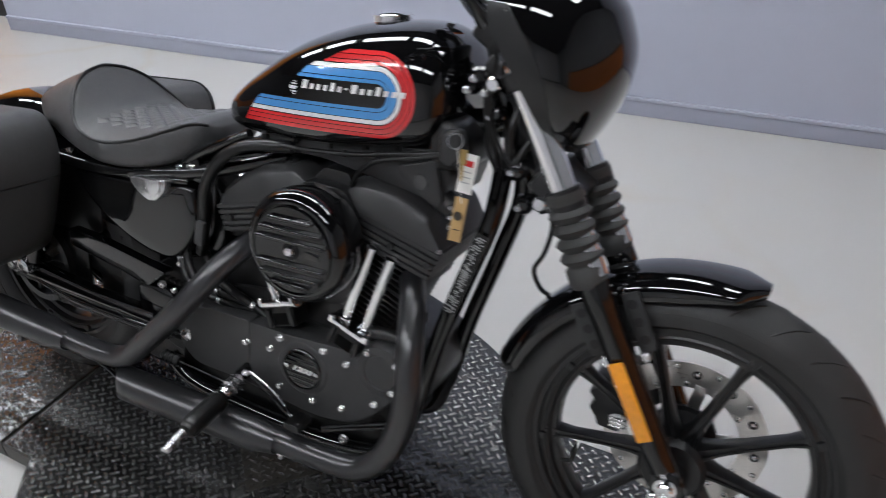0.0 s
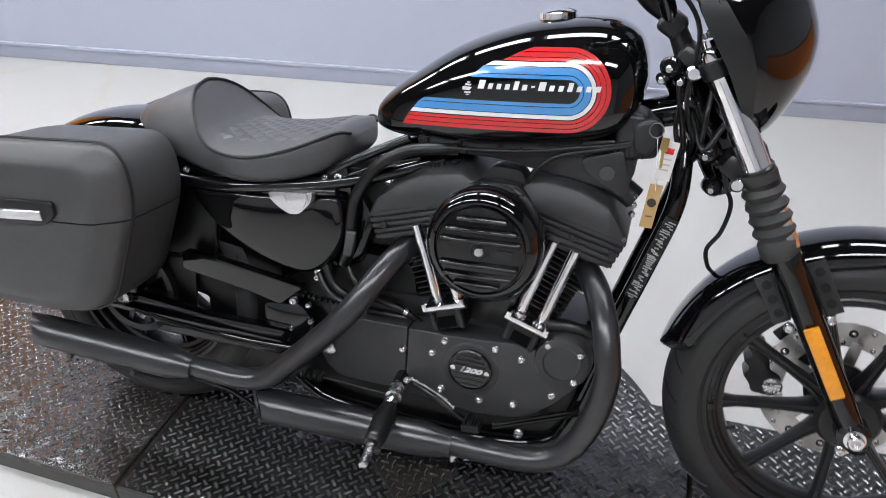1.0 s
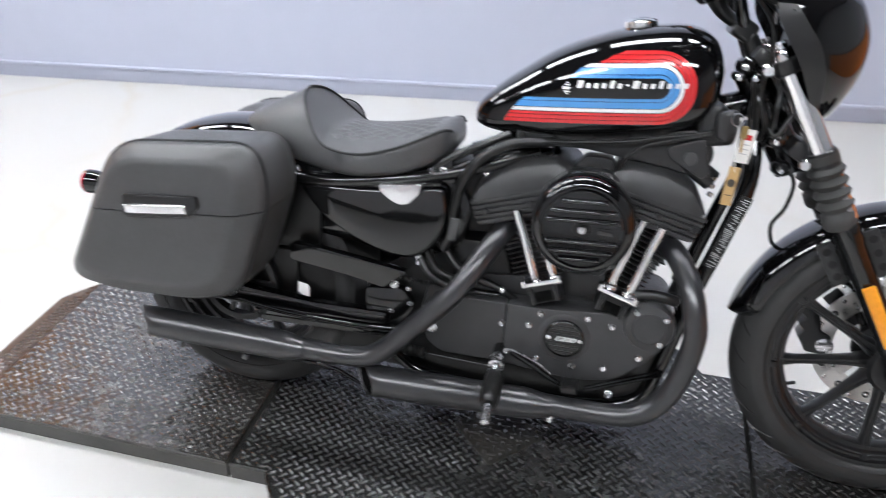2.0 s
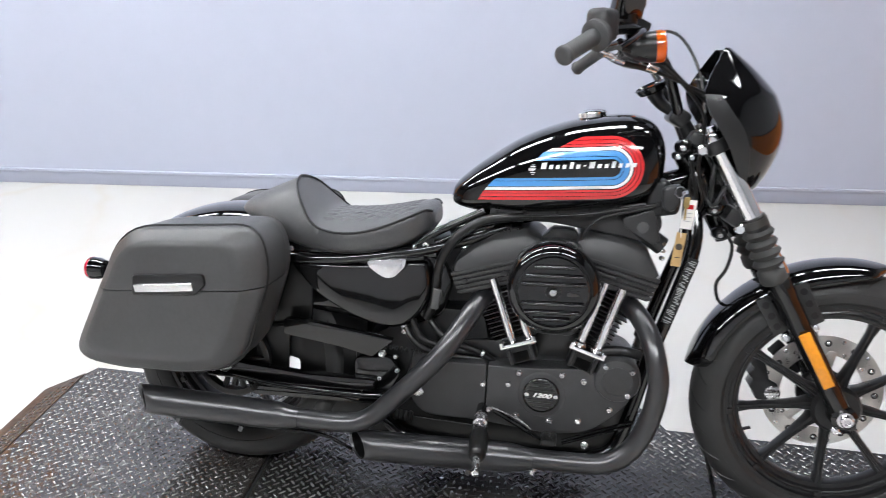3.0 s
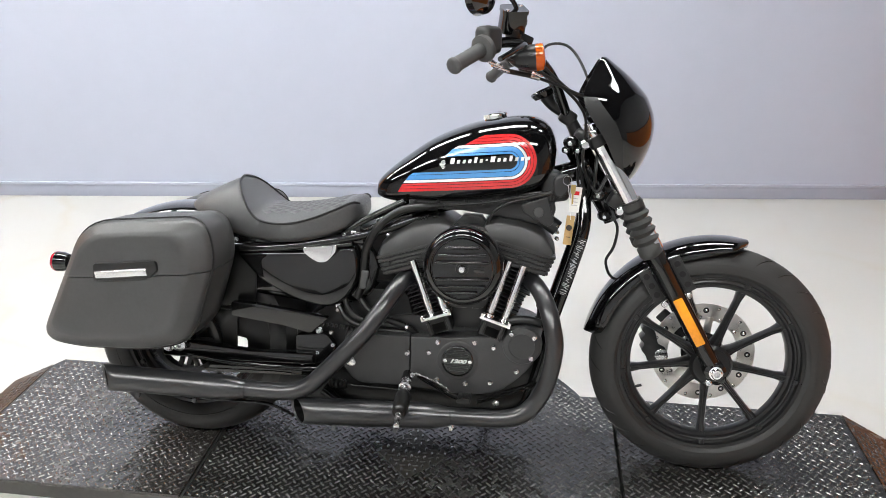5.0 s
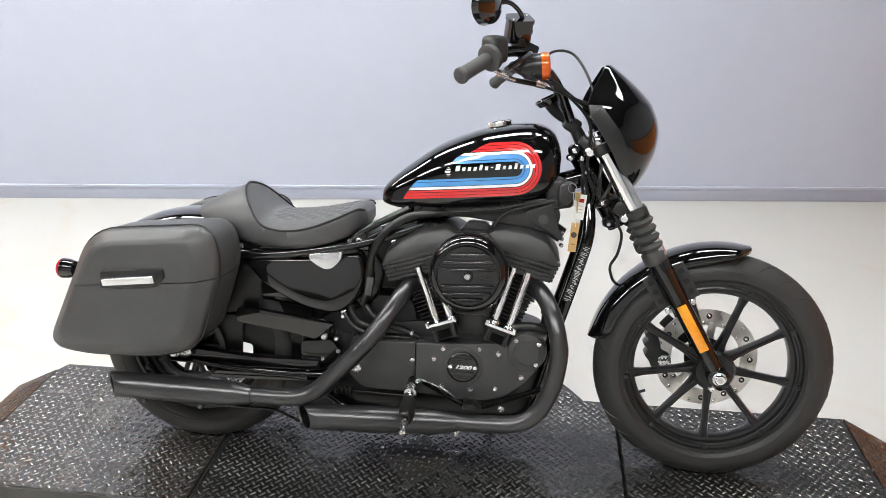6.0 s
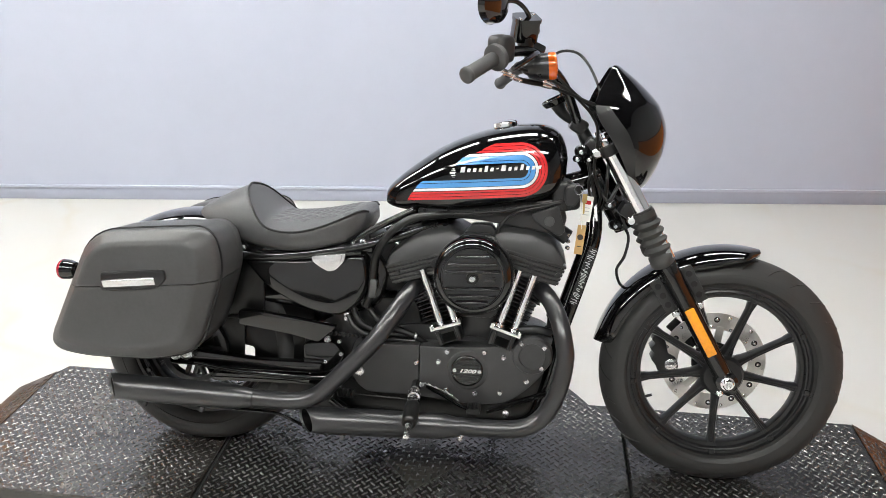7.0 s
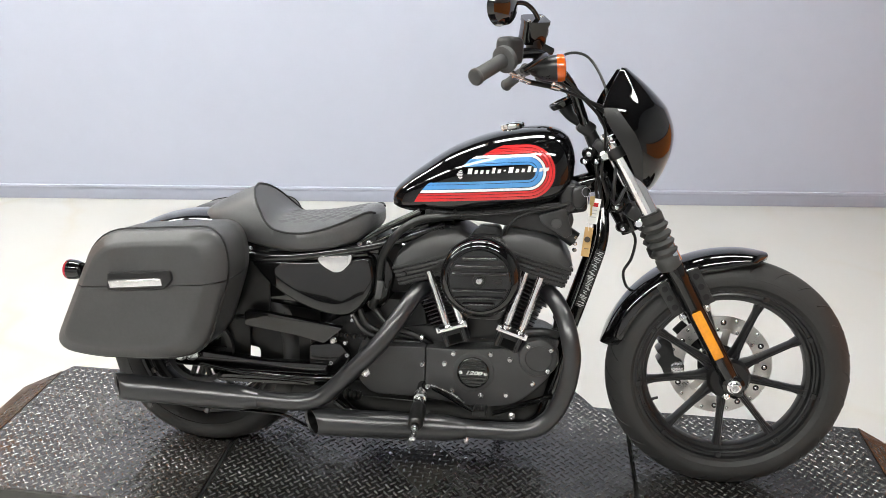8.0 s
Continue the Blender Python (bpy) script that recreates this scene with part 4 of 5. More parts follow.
# air cleaner
AC = Vector((0.063, 0, 0.600))
ac = part("air_cleaner", lathe(AC + Vector((0, -0.115, 0)), (0, -1, 0), [(0, 0.085), (0.004, 0.098), (0.015, 0.1045), (0.052, 0.1065), (0.070, 0.104), (0.080, 0.098), (0.086, 0.090), (0.087, 0.084), (0.082, 0.0825), (0.082, 0.02)], 72), GLOSS, bike, "round gloss black air cleaner cover", 60)
part("face_plate", lathe(AC + Vector((0, -0.196, 0)), (0, -1, 0), [(0, 0.080), (0.006, 0.080), (0.008, 0.078), (0.008, 0.01)], 64), CHASSIS, ac, "gloss black face")
for dz, hw in ((0.057, 0.045), (0.037, 0.064), (0.018, 0.072), (-0.027, 0.071), (-0.047, 0.063), (-0.063, 0.042)):
    part("face_rib", box(AC + Vector((0.0, -0.207, dz)), (2 * hw, 0.013, 0.0080), (0, -2.5, 0), 0.0036, 4), GLOSS, ac)
part("centre_bolt", lathe(AC + Vector((0, -0.204, 0)), (0, -1, 0), [(0, 0.0095), (0.006, 0.0090), (0.009, 0.0075), (0.010, 0.004)], 24), STEEL, ac, "chromed centre bolt")
# raised black ring painted for the shade of a recess round the bolt
part("bolt_shade_ring", ring_lathe(AC + Vector((0, -0.204, 0)), (0, -1, 0), [(0, 0.0105), (0.002, 0.0110), (0.002, 0.0165), (0, 0.0170)], 28), PIPING, ac)
part("face_emblem", prism(rounded([(0.045 + AC.x - 0.014, AC.z - 0.007), (0.045 + AC.x + 0.014, AC.z - 0.007), (0.045 + AC.x + 0.014, AC.z + 0.007), (0.045 + AC.x - 0.014, AC.z + 0.007)], 0.003), -0.2035, -0.2055, 0.0006), GLOSS, ac)
# sump in DEEP: shade under the engine is put into its colour
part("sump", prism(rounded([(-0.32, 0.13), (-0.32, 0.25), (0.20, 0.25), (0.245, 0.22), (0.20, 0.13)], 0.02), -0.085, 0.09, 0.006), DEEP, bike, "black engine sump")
part("cylinder_valley", prism(rounded([(0.0, 0.50), (0.13, 0.50), (0.118, 0.41), (0.03, 0.41)], 0.012), -0.06, -0.100, 0.004), SATIN, bike)
part("backing_plate", prism(rounded([(-0.03, 0.66), (0.03, 0.70), (0.11, 0.70), (0.155, 0.64), (0.15, 0.55), (0.12, 0.47), (0.02, 0.47), (-0.03, 0.55)], 0.02), -0.085, -0.116, 0.004), SATIN, bike)

# crankcase and cam cover
case = part("crankcase", prism(rounded([(-0.30, 0.27), (-0.27, 0.40), (-0.12, 0.43), (0.0, 0.44), (0.14, 0.44), (0.27, 0.40), (0.30, 0.33), (0.25, 0.24), (0.16, 0.20), (-0.20, 0.20)], 0.03), -0.085, 0.12, 0.008), SATIN, bike, "black engine crankcase")
part("sprocket_cover", prism(rounded([(-0.272, 0.300), (-0.258, 0.370), (-0.18, 0.385), (-0.0815, 0.388), (-0.0815, 0.243), (-0.225, 0.243), (-0.255, 0.265)], [0.02, 0.02, 0.02, 0.004, 0.004, 0.02, 0.02]), -0.08, -0.142, 0.006, 3), WRINKLE, case, "black sprocket cover")
cam_cover = part("cam_cover", prism(rounded([(-0.0785, 0.243), (-0.0785, 0.388), (0.02, 0.390), (0.15, 0.402), (0.235, 0.385), (0.268, 0.345), (0.222, 0.288), (0.165, 0.242), (0.08, 0.228), (0.0, 0.236)], [0.004, 0.004, 0.03, 0.03, 0.03, 0.03, 0.05, 0.03, 0.04, 0.04]), -0.08, -0.145, 0.007, 3), WRINKLE, case, "black cam cover")
part("timer_ring", lathe((0.053, -0.143, 0.328), (0, -1, 0), [(0, 0.058), (0.003, 0.056), (0.005, 0.050)], 48), WRINKLE, cam_cover)
timer = part("timer_cover", lathe((0.053, -0.147, 0.328), (0, -1, 0), [(0, 0.044), (0.004, 0.044), (0.0065, 0.042), (0.007, 0.040), (0.005, 0.039), (0.005, 0.005)], 48), GLOSS, case, "round timer cover with ribs and number")
for k in range(7):
    dz = -0.030 + 0.010 * k
    if abs(dz) < 0.009:
        continue
    hw = math.sqrt(0.038 ** 2 - dz ** 2) - 0.003
    part("timer_rib", box((0.053, -0.1525, 0.328 + dz), (2 * hw, 0.003, 0.0045), (0, 0, 0), 0.001), SATIN, timer)
for dx in (-0.034, 0.034):
    part("timer_screw", lathe((0.053 + dx, -0.152, 0.328), (0, -1, 0), [(0, 0.006), (0.003, 0.0055), (0.004, 0.003)], 12), CHROME, timer)
txt = bpy.data.curves.new("number", "FONT")
txt.body, txt.size, txt.align_x, txt.align_y, txt.extrude, txt.shear = "1200", 0.0168, "CENTER", "CENTER", 0.0006, 0.35
txt.offset = 0.0007
tmp = bpy.data.objects.new("number", txt)
number_mesh = bpy.data.meshes.new_from_object(tmp)
bpy.data.objects.remove(tmp)
number_mesh.transform(Matrix.Translation((0.053, -0.1535, 0.328)) @ Euler((radians(90), 0, 0)).to_matrix().to_4x4() @ Matrix.Diagonal((1.35, 0.85, 1, 1)))
number_mesh.materials.clear()
number_mesh.materials.append(WHITE)
num = new("number_lettering", number_mesh)
num.parent = timer
part("front_cap", lathe((0.226, -0.12, 0.382), (0, -1, 0), [(0, 0.055), (0.022, 0.054), (0.030, 0.050), (0.033, 0.036), (0.030, 0.034), (0.030, 0.01)], 48), WRINKLE, case, "round black cover")
for x, z in ((-0.088, 0.340), (-0.003, 0.377), (-0.027, 0.346), (0.098, 0.382), (0.150, 0.371), (-0.004, 0.268), (0.076, 0.262), (0.144, 0.270), (0.214, 0.307)):
    bolt(case, x, -0.145, z, 0.0065)
for x, z in ((0.197, 0.415), (0.258, 0.408), (0.252, 0.349)):
    bolt(case, x, -0.150, z, 0.0065)
part("cover_plug", lathe((-0.247, -0.142, 0.303), (0, -1, 0), [(0, 0.014), (0.005, 0.013), (0.007, 0.009)], 20), STEEL, case)

# pushrod tubes and tappet blocks
for (x0, z0), (x1, z1) in (((-0.079, 0.600), (-0.022, 0.440)), ((-0.030, 0.575), (0.018, 0.452)), ((0.180, 0.612), (0.133, 0.455)), ((0.220, 0.600), (0.174, 0.440))):
    rod = part("pushrod_tube", tube([(x0, -0.125, z0), (x1, -0.128, z1)], 0.0105, 16, 1), CHROME, case, "chromed pushrod tube")
    d = Vector((x1 - x0, 0, z1 - z0)).normalized()
    part("collar", lathe(Vector((x1, -0.128, z1)) - d * 0.012, d, [(0, 0.013), (0.002, 0.0155), (0.014, 0.0155), (0.018, 0.012)], 16), CHROME, rod)
for c, tilt in (((0.0, -0.125, 0.425), -20), ((0.143, -0.125, 0.420), 18)):
    blk = part("tappet_block", box(c, (0.068, 0.045, 0.043), (0, tilt, 0), 0.007), HOSE, case)
    # thin black pad on the solid block, painted as a shaded recess
    part("recess_shade", box(Vector(c) + Vector((0, -0.0222, -0.004)), (0.036, 0.003, 0.024), (0, tilt, 0), 0.001), RECESS_BLACK, blk)
    for sx in (-1, 1):
        part("block_lug", box(Vector(c) + Vector((math.cos(radians(tilt)), 0, -math.sin(radians(tilt)))) * 0.027 * sx + Vector((0, -0.024, 0)), (0.010, 0.008, 0.040), (0, tilt, 0), 0.003), SATIN, blk)
    n = Vector((math.sin(radians(tilt)), 0, math.cos(radians(tilt))))
    p = Vector(c) + n * 0.027
    part("tappet_flange", box(p, (0.088, 0.055, 0.011), (0, tilt, 0), 0.003), CHROME, blk, "chromed tappet flange")
    for sx in (-1, 1):
        q = p + Vector((math.cos(radians(tilt)), 0, -math.sin(radians(tilt)))) * 0.038 * sx + Vector((0, -0.024, 0))
        part("flange_bolt", lathe(q, n, [(0, 0.006), (0.012, 0.006), (0.014, 0.004)], 8), CHROME, blk)

# -- exhaust
PY = -0.205
fp = part("front_exhaust_pipe", tube([(0.240, -0.08, 0.550), (0.258, -0.110, 0.540), (0.276, -0.142, 0.520), (0.293, -0.175, 0.488), (0.305, -0.197, 0.445), (0.311, PY, 0.40), (0.300, PY, 0.32), (0.273, PY, 0.253), (0.236, PY, 0.212), (0.187, PY, 0.195), (0.10, PY, 0.191), (0.03, PY, 0.191)],
                                     0.0235, 24, 6), EXHAUST, bike, "matte black front exhaust pipe")
rp = part("rear_exhaust_pipe", tube([(-0.095, -0.07, 0.545), (-0.110, -0.105, 0.535), (-0.130, -0.145, 0.508), (-0.157, -0.180, 0.466), (-0.195, -0.200, 0.412), (-0.245, PY, 0.356), (-0.305, PY, 0.293), (-0.350, PY, 0.250), (-0.398, PY, 0.229), (-0.468, PY, 0.225), (-0.54, PY, 0.226)],
                                    0.0235, 24, 6), EXHAUST, bike, "matte black rear exhaust pipe")


def muffler(x0, z0, x1, z1, owner):
    o = Vector((x0, PY - 0.005, z0))
    d = Vector((x1 - x0, 0, z1 - z0))
    L = d.length
    d.normalize()
    bm = lathe(o, d, [(0, 0.0245), (0.002, 0.0255), (0.010, 0.0255), (0.012, 0.0262), (0.05, 0.0335), (0.06, 0.0345), (L * 0.45, 0.0355), (L * 0.452, 0.0362), (L - 0.02, 0.0362), (L, 0.0355), (L + 0.0004, 0.0338), (L - 0.004, 0.0334), (L - 0.07, 0.0334)], 40, False)
    bore = lathe(o, d, [(L - 0.006, 0.0331), (L - 0.010, 0.0316), (L - 0.075, 0.0310), (L - 0.078, 0.004)], 32, False)
    # slash-cut tip
    for v in bm.verts[:] + bore.verts[:]:
        s = (v.co - o).dot(d)
        if s > L - 0.09:
            v.co += d * ((v.co.y - o.y) * 0.86 + (v.co.z - z1) * 0.05)
    mu = part("muffler", bm, EXHAUST, owner, "matte black muffler with an open slash-cut tip", 50)
    # bore blackened so that it reads as a dark opening
    part("bore", bore, RECESS_BLACK, mu, "black bore, its inner shade put into the colour")
    for k in (0.35, 0.75):
        c = o + d * (L * k) + Vector((0, -0.012, -0.040))
        part("muffler_tab", box(c, (0.012, 0.012, 0.016), (0, 20, 0), 0.002), EXHAUST, mu)
    return mu


part("muffler_brace", tube([(-0.80, -0.17, 0.178), (-0.66, -0.18, 0.177), (-0.49, -0.185, 0.178), (-0.43, -0.185, 0.160), (-0.40, -0.19, 0.150)], 0.0045, 8, 4), CHASSIS, rp)
muffler(0.045, 0.191, -0.382, 0.176, fp)
muffler(-0.530, 0.227, -0.948, 0.232, rp)

# -- frame and running gear
def bars():
    for s in (-1, 1):
        part("frame_tube", tube([(0.372, s * 0.035, 0.80), (0.376, s * 0.07, 0.70), (0.345, s * 0.085, 0.58), (0.300, s * 0.085, 0.42), (0.262, s * 0.085, 0.25), (0.215, s * 0.09, 0.165), (0.05, s * 0.10, 0.140), (-0.25, s * 0.10, 0.150), (-0.34, s * 0.10, 0.20)], 0.017, 14, 5), CHASSIS, bike, "black frame downtube")
        part("rear_frame_rail", tube([(-0.05, s * 0.06, 0.715), (-0.20, s * 0.10, 0.665), (-0.34, s * 0.118, 0.635), (-0.50, s * 0.12, 0.612), (-0.66, s * 0.115, 0.61), (-0.86, s * 0.112, 0.60)], 0.014, 12, 5), CHASSIS, bike, "gloss black rear frame rail")
        part("fender_strut", prism(rounded([(-0.93, 0.585), (-0.60, 0.600), (-0.40, 0.604), (-0.40, 0.640), (-0.62, 0.650), (-0.92, 0.640)], 0.015), s * 0.100, s * 0.108, 0.002), GLOSS, bike)
        part("swingarm", prism(rounded([(-0.815, 0.276), (-0.815, 0.326), (-0.73, 0.323), (-0.55, 0.309), (-0.36, 0.312), (-0.36, 0.278), (-0.55, 0.274), (-0.70, 0.274)], 0.010), s * 0.098, s * 0.128, 0.006), CHASSIS, bike, "black swingarm")
        part("shock_absorber", tube([(-0.735, s * 0.122, 0.335), (-0.70, s * 0.122, 0.60)], 0.02, 14, 1), CHASSIS, bike)
        bmk = [(-0.730 + 0.028 * k / 60, s * 0.122, 0.37 + 0.18 * k / 60) for k in range(61)]
        coil = [(x + 0.028 * math.cos(k * 0.85), y + 0.028 * math.sin(k * 0.85), z) for k, (x, y, z) in enumerate(bmk)]
        part("shock_spring", tube(coil, 0.0045, 6, 2), CHASSIS, bike)
    part("backbone", tube([(0.36, 0, 0.85), (0.2, 0, 0.80), (-0.05, 0, 0.735), (-0.2, 0, 0.68)], 0.028, 16, 4), CHASSIS, bike)
    part("rear_axle", lathe(AX_R + Vector((0, 0.15, 0)), (0, -1, 0), [(0, 0.012), (0.28, 0.012), (0.281, 0.019), (0.296, 0.019), (0.298, 0.014), (0.298, 0.008), (0.29, 0.008)], 18), STEEL, bike)


bars()

# side cover with badge
sc_out = rounded([(-0.595, 0.600), (-0.40, 0.607), (-0.236, 0.630), (-0.224, 0.575), (-0.230, 0.525), (-0.262, 0.474), (-0.305, 0.446), (-0.38, 0.454), (-0.45, 0.480), (-0.530, 0.525)], [0.02, 0.05, 0.02, 0.05, 0.05, 0.05, 0.05, 0.06, 0.06, 0.05], 6)
sc_rings = [[Vector((-0.385 + (x + 0.385) * k, y, 0.548 + (z - 0.548) * k)) for x, z in sc_out]
            for y, k in ((0.0, 1.0), (-0.085, 1.0), (-0.102, 0.990), (-0.113, 0.970), (-0.1195, 0.94), (-0.1225, 0.90), (-0.1238, 0.84), (-0.1244, 0.6), (-0.1248, 0.3), (-0.125, 0.05))]
sc = part("side_cover", rings_to_bm(sc_rings), GLOSS, bike, "gloss black oil tank side cover", 60)
part("cover_ledge", tube([(-0.58, -0.115, 0.612), (-0.40, -0.122, 0.617), (-0.25, -0.115, 0.634)], 0.008, 10, 5), GLOSS, sc)
part("shield_badge", prism(rounded([(-0.384, 0.622), (-0.288, 0.634), (-0.292, 0.612), (-0.316, 0.586), (-0.338, 0.582), (-0.362, 0.594), (-0.380, 0.608)], 0.008), -0.124, -0.141, 0.003), SILVER, sc, "brushed silver badge")
part("badge_boss", prism(rounded([(-0.346, 0.628), (-0.296, 0.633), (-0.302, 0.604), (-0.320, 0.594), (-0.340, 0.602)], 0.009), -0.139, -0.147, 0.003), SILVER, sc)

# belt guard
part("belt_guard", prism(rounded([(-0.60, 0.452), (-0.525, 0.449), (-0.318, 0.421), (-0.37, 0.374), (-0.45, 0.392), (-0.60, 0.412)], 0.006), -0.105, -0.128, 0.004), CHASSIS, bike, "black belt guard")


# -- controls at the foot
def foot_controls():
    peg = part("footpeg", tube([(-0.082, -0.225, 0.256), (-0.081, -0.235, 0.253), (-0.079, -0.27, 0.249), (-0.076, -0.318, 0.244), (-0.076, -0.330, 0.243)], [0.012, 0.0195, 0.021, 0.0195, 0.013], 16, 3), HOSE, bike, "black rubber footpeg")
    part("peg_tip", lathe((-0.075, -0.335, 0.243), (0.05, -1, -0.2), [(0, 0.0085), (0.048, 0.0078), (0.050, 0.005)], 14), STEEL, peg, "bare metal peg feeler")
    part("peg_clevis", lathe((-0.086, -0.165, 0.268), (0.05, -1, -0.2), [(0, 0.013), (0.015, 0.017), (0.035, 0.017), (0.037, 0.012), (0.048, 0.012), (0.050, 0.016), (0.060, 0.014)], 14), STEEL, peg)
    part("peg_bracket", tube([(-0.086, -0.10, 0.285), (-0.086, -0.17, 0.270)], 0.014, 12, 1), CHASSIS, peg)
    part("brake_pedal", tube([(-0.055, -0.165, 0.283), (0.0, -0.172, 0.258), (0.045, -0.18, 0.238), (0.085, -0.19, 0.232)], 0.006, 8, 4), CHASSIS, bike, "black brake pedal")
    part("pedal_pad", box((0.078, -0.195, 0.240), (0.035, 0.045, 0.016), (0, -4, 0), 0.003), HOSE, bike)
    for k in range(5):
        part("pad_rib", box((0.066 + 0.006 * k, -0.195, 0.249), (0.003, 0.043, 0.004), (0, -4, 0), 0.001, 1), HOSE, bike)
    part("pedal_return_rod", tube([(-0.060, -0.168, 0.292), (0.0, -0.172, 0.272), (0.035, -0.178, 0.252)], 0.0024, 8, 3), STEEL, bike)
    part("brake_rod", tube([(-0.31, -0.155, 0.240), (-0.08, -0.165, 0.238)], 0.0019, 8, 1), SATIN, bike)
    boot = [(0.006 * k, 0.010 + 0.004 * (k % 2)) for k in range(9)]
    part("rod_boot", lathe((-0.305, -0.155, 0.240), (1, -0.02, -0.01), boot, 14), HOSE, bike)
    for z0, z1 in ((0.212, 0.262), (0.205, 0.252)):
        part("linkage_rod", tube([(0.11, -0.16, z0 + 0.01), (0.27, -0.12, z1 + 0.01)], 0.004, 8, 1), CHASSIS, bike)
    bolt(bike, 0.163, -0.165, 0.218, 0.008)
    bolt(bike, -0.068, -0.17, 0.287, 0.006)


foot_controls()


# -- handlebar, fairing and lamps
def cockpit():
    right = [(0.318, -0.03, 0.985), (0.300, -0.06, 1.03), (0.268, -0.115, 1.095), (0.225, -0.17, 1.140), (0.18, -0.23, 1.165), (0.117, -0.31, 1.152), (0.050, -0.40, 1.102)]
    left = [(x + (0.03 if i > 3 else 0), -y, z) for i, (x, y, z) in enumerate(right)]
    bar = part("handlebar", tube([*left[::-1], (0.318, 0.0, 0.985), *right], 0.0127, 14, 6), CHASSIS, bike, "black raised handlebar")
    for pts, nm in ((right, "right"), (left, "left")):
        a, b = Vector(pts[-1]), Vector(pts[-2])
        d = (b - a).normalized()
        prof = [(-0.004, 0.012), (-0.003, 0.0175), (0.0, 0.019), (0.006, 0.019), (0.008, 0.0165)] + [(0.010 + 0.0088 * k, 0.0163 + 0.0006 * (k % 2)) for k in range(11)] + [(0.11, 0.018), (0.116, 0.020), (0.12, 0.020)]
        part("grip", lathe(a, d, prof, 24), GRIP, bar, "grey-black rubber grip", 60)
    a, b = Vector(right[-1]), Vector(right[-2])
    d = (b - a).normalized()
    part("throttle_collar", lathe(a + d * 0.098, d, [(0, 0.024), (0.004, 0.031), (0.016, 0.031), (0.02, 0.026)], 24), GRIP, bar)
    part("switch_housing", box(a + d * 0.132 + Vector((-0.004, 0.0, 0.010)), (0.055, 0.05, 0.062), (0, 0, 52), 0.014, 3), GREYPLASTIC, bar, "black switch housing")
    tip = pose(0.168, -0.226, 1.220, 26, -4, 25)

    def tipped(bm):
        bmesh.ops.transform(bm, matrix=tip, verts=bm.verts)
        return bm
    body_out = rounded([(-0.032, -0.026), (0.030, -0.026), (0.030, 0.026), (-0.032, 0.026)], [0.018, 0.008, 0.008, 0.018], 5)

    def block(z0, z1, grow, bevel):
        bm = rings_to_bm([[Vector((x * grow, y * grow, z)) for x, y in body_out] for z in (z0, z1)])
        return tipped(bevelled(bm, bevel, 2, 50))
    mc = part("master_cylinder", block(-0.028, 0.018, 0.94, 0.003), GLOSS, bar, "black brake fluid reservoir")
    part("reservoir_lid", block(0.0185, 0.027, 1.0, 0.0025), GLOSS, mc)
    part("reservoir_neck", tube([(0.172, -0.212, 1.165), (0.170, -0.220, 1.198)], [0.017, 0.021], 16, 2), SATIN, mc)
    for u, v in ((-0.022, -0.014), (0.022, 0.014)):
        part("lid_screw", tipped(lathe((u, v, 0.0268), (0, 0, 1), [(0, 0.0045), (0.002, 0.004)], 10)), STEEL, mc)
    part("sight_glass", tipped(lathe((0.0278, -0.004, -0.004), (1, 0, 0), [(0, 0.010), (0.003, 0.009)], 16)), BRASS, mc)
    part("sight_ring", tipped(ring_lathe((0.0278, -0.004, -0.004), (1, 0, 0), [(0, 0.010), (0.004, 0.0105), (0.004, 0.0125), (0, 0.013)], 20)), CHASSIS, mc)
    part("brake_lever", tube([(0.198, -0.19, 1.165), (0.198, -0.25, 1.160), (0.182, -0.31, 1.145), (0.150, -0.375, 1.120)], [0.009, 0.008, 0.0065, 0.006], 10, 5), CHASSIS, bar, "black brake lever")
    part("lever_bracket", box((0.190, -0.195, 1.175), (0.05, 0.035, 0.03), (0, 20, 30), 0.006), GLOSS, bar)
    mir = part("mirror", lathe((0.098, -0.335, 1.258), (-0.85, 0.5, 0.10), [(-0.020, 0.006), (-0.018, 0.030), (-0.011, 0.046), (0.004, 0.051), (0.006, 0.048), (0.004, 0.046)], 28), GLOSS, bar, "round black rear-view mirror")
    bmesh_scale = Matrix.Translation((0.098, -0.335, 1.258)) @ Matrix.Diagonal((1, 1.35, 0.85, 1)) @ Matrix.Translation((-0.098, 0.335, -1.258))
    mir.data.transform(bmesh_scale)
    part("mirror_stem", tube([(0.178, -0.225, 1.20), (0.176, -0.24, 1.245), (0.150, -0.265, 1.272), (0.118, -0.30, 1.270)], 0.0055, 10, 5), CHASSIS, bar)
    # turn signals on the bar
    for s in (-1, 1):
        c = Vector((0.163 if s < 0 else 0.172, s * 0.240, 1.126))
        d = Vector((1, 0.0, 0.10)).normalized()
        sig = part("turn_signal", lathe(c, d, [(0, 0.004), (0.005, 0.012), (0.024, 0.0235), (0.050, 0.0305), (0.066, 0.0315)], 28), SATIN, bar, "black bullet turn signal")
        part("lens", lathe(c + d * 0.065, d, [(0, 0.0325), (0.012, 0.0325), (0.017, 0.031), (0.020, 0.026), (0.022, 0.008)], 28), AMBER_LENS, sig, "amber lens")
        part("signal_stem", tube([c + Vector((0.02, 0, 0.0)), c + Vector((0.015, -s * 0.03, 0.02)), c + Vector((0.01, -s * 0.05, 0.045))], 0.008, 10, 3), CHASSIS, sig)
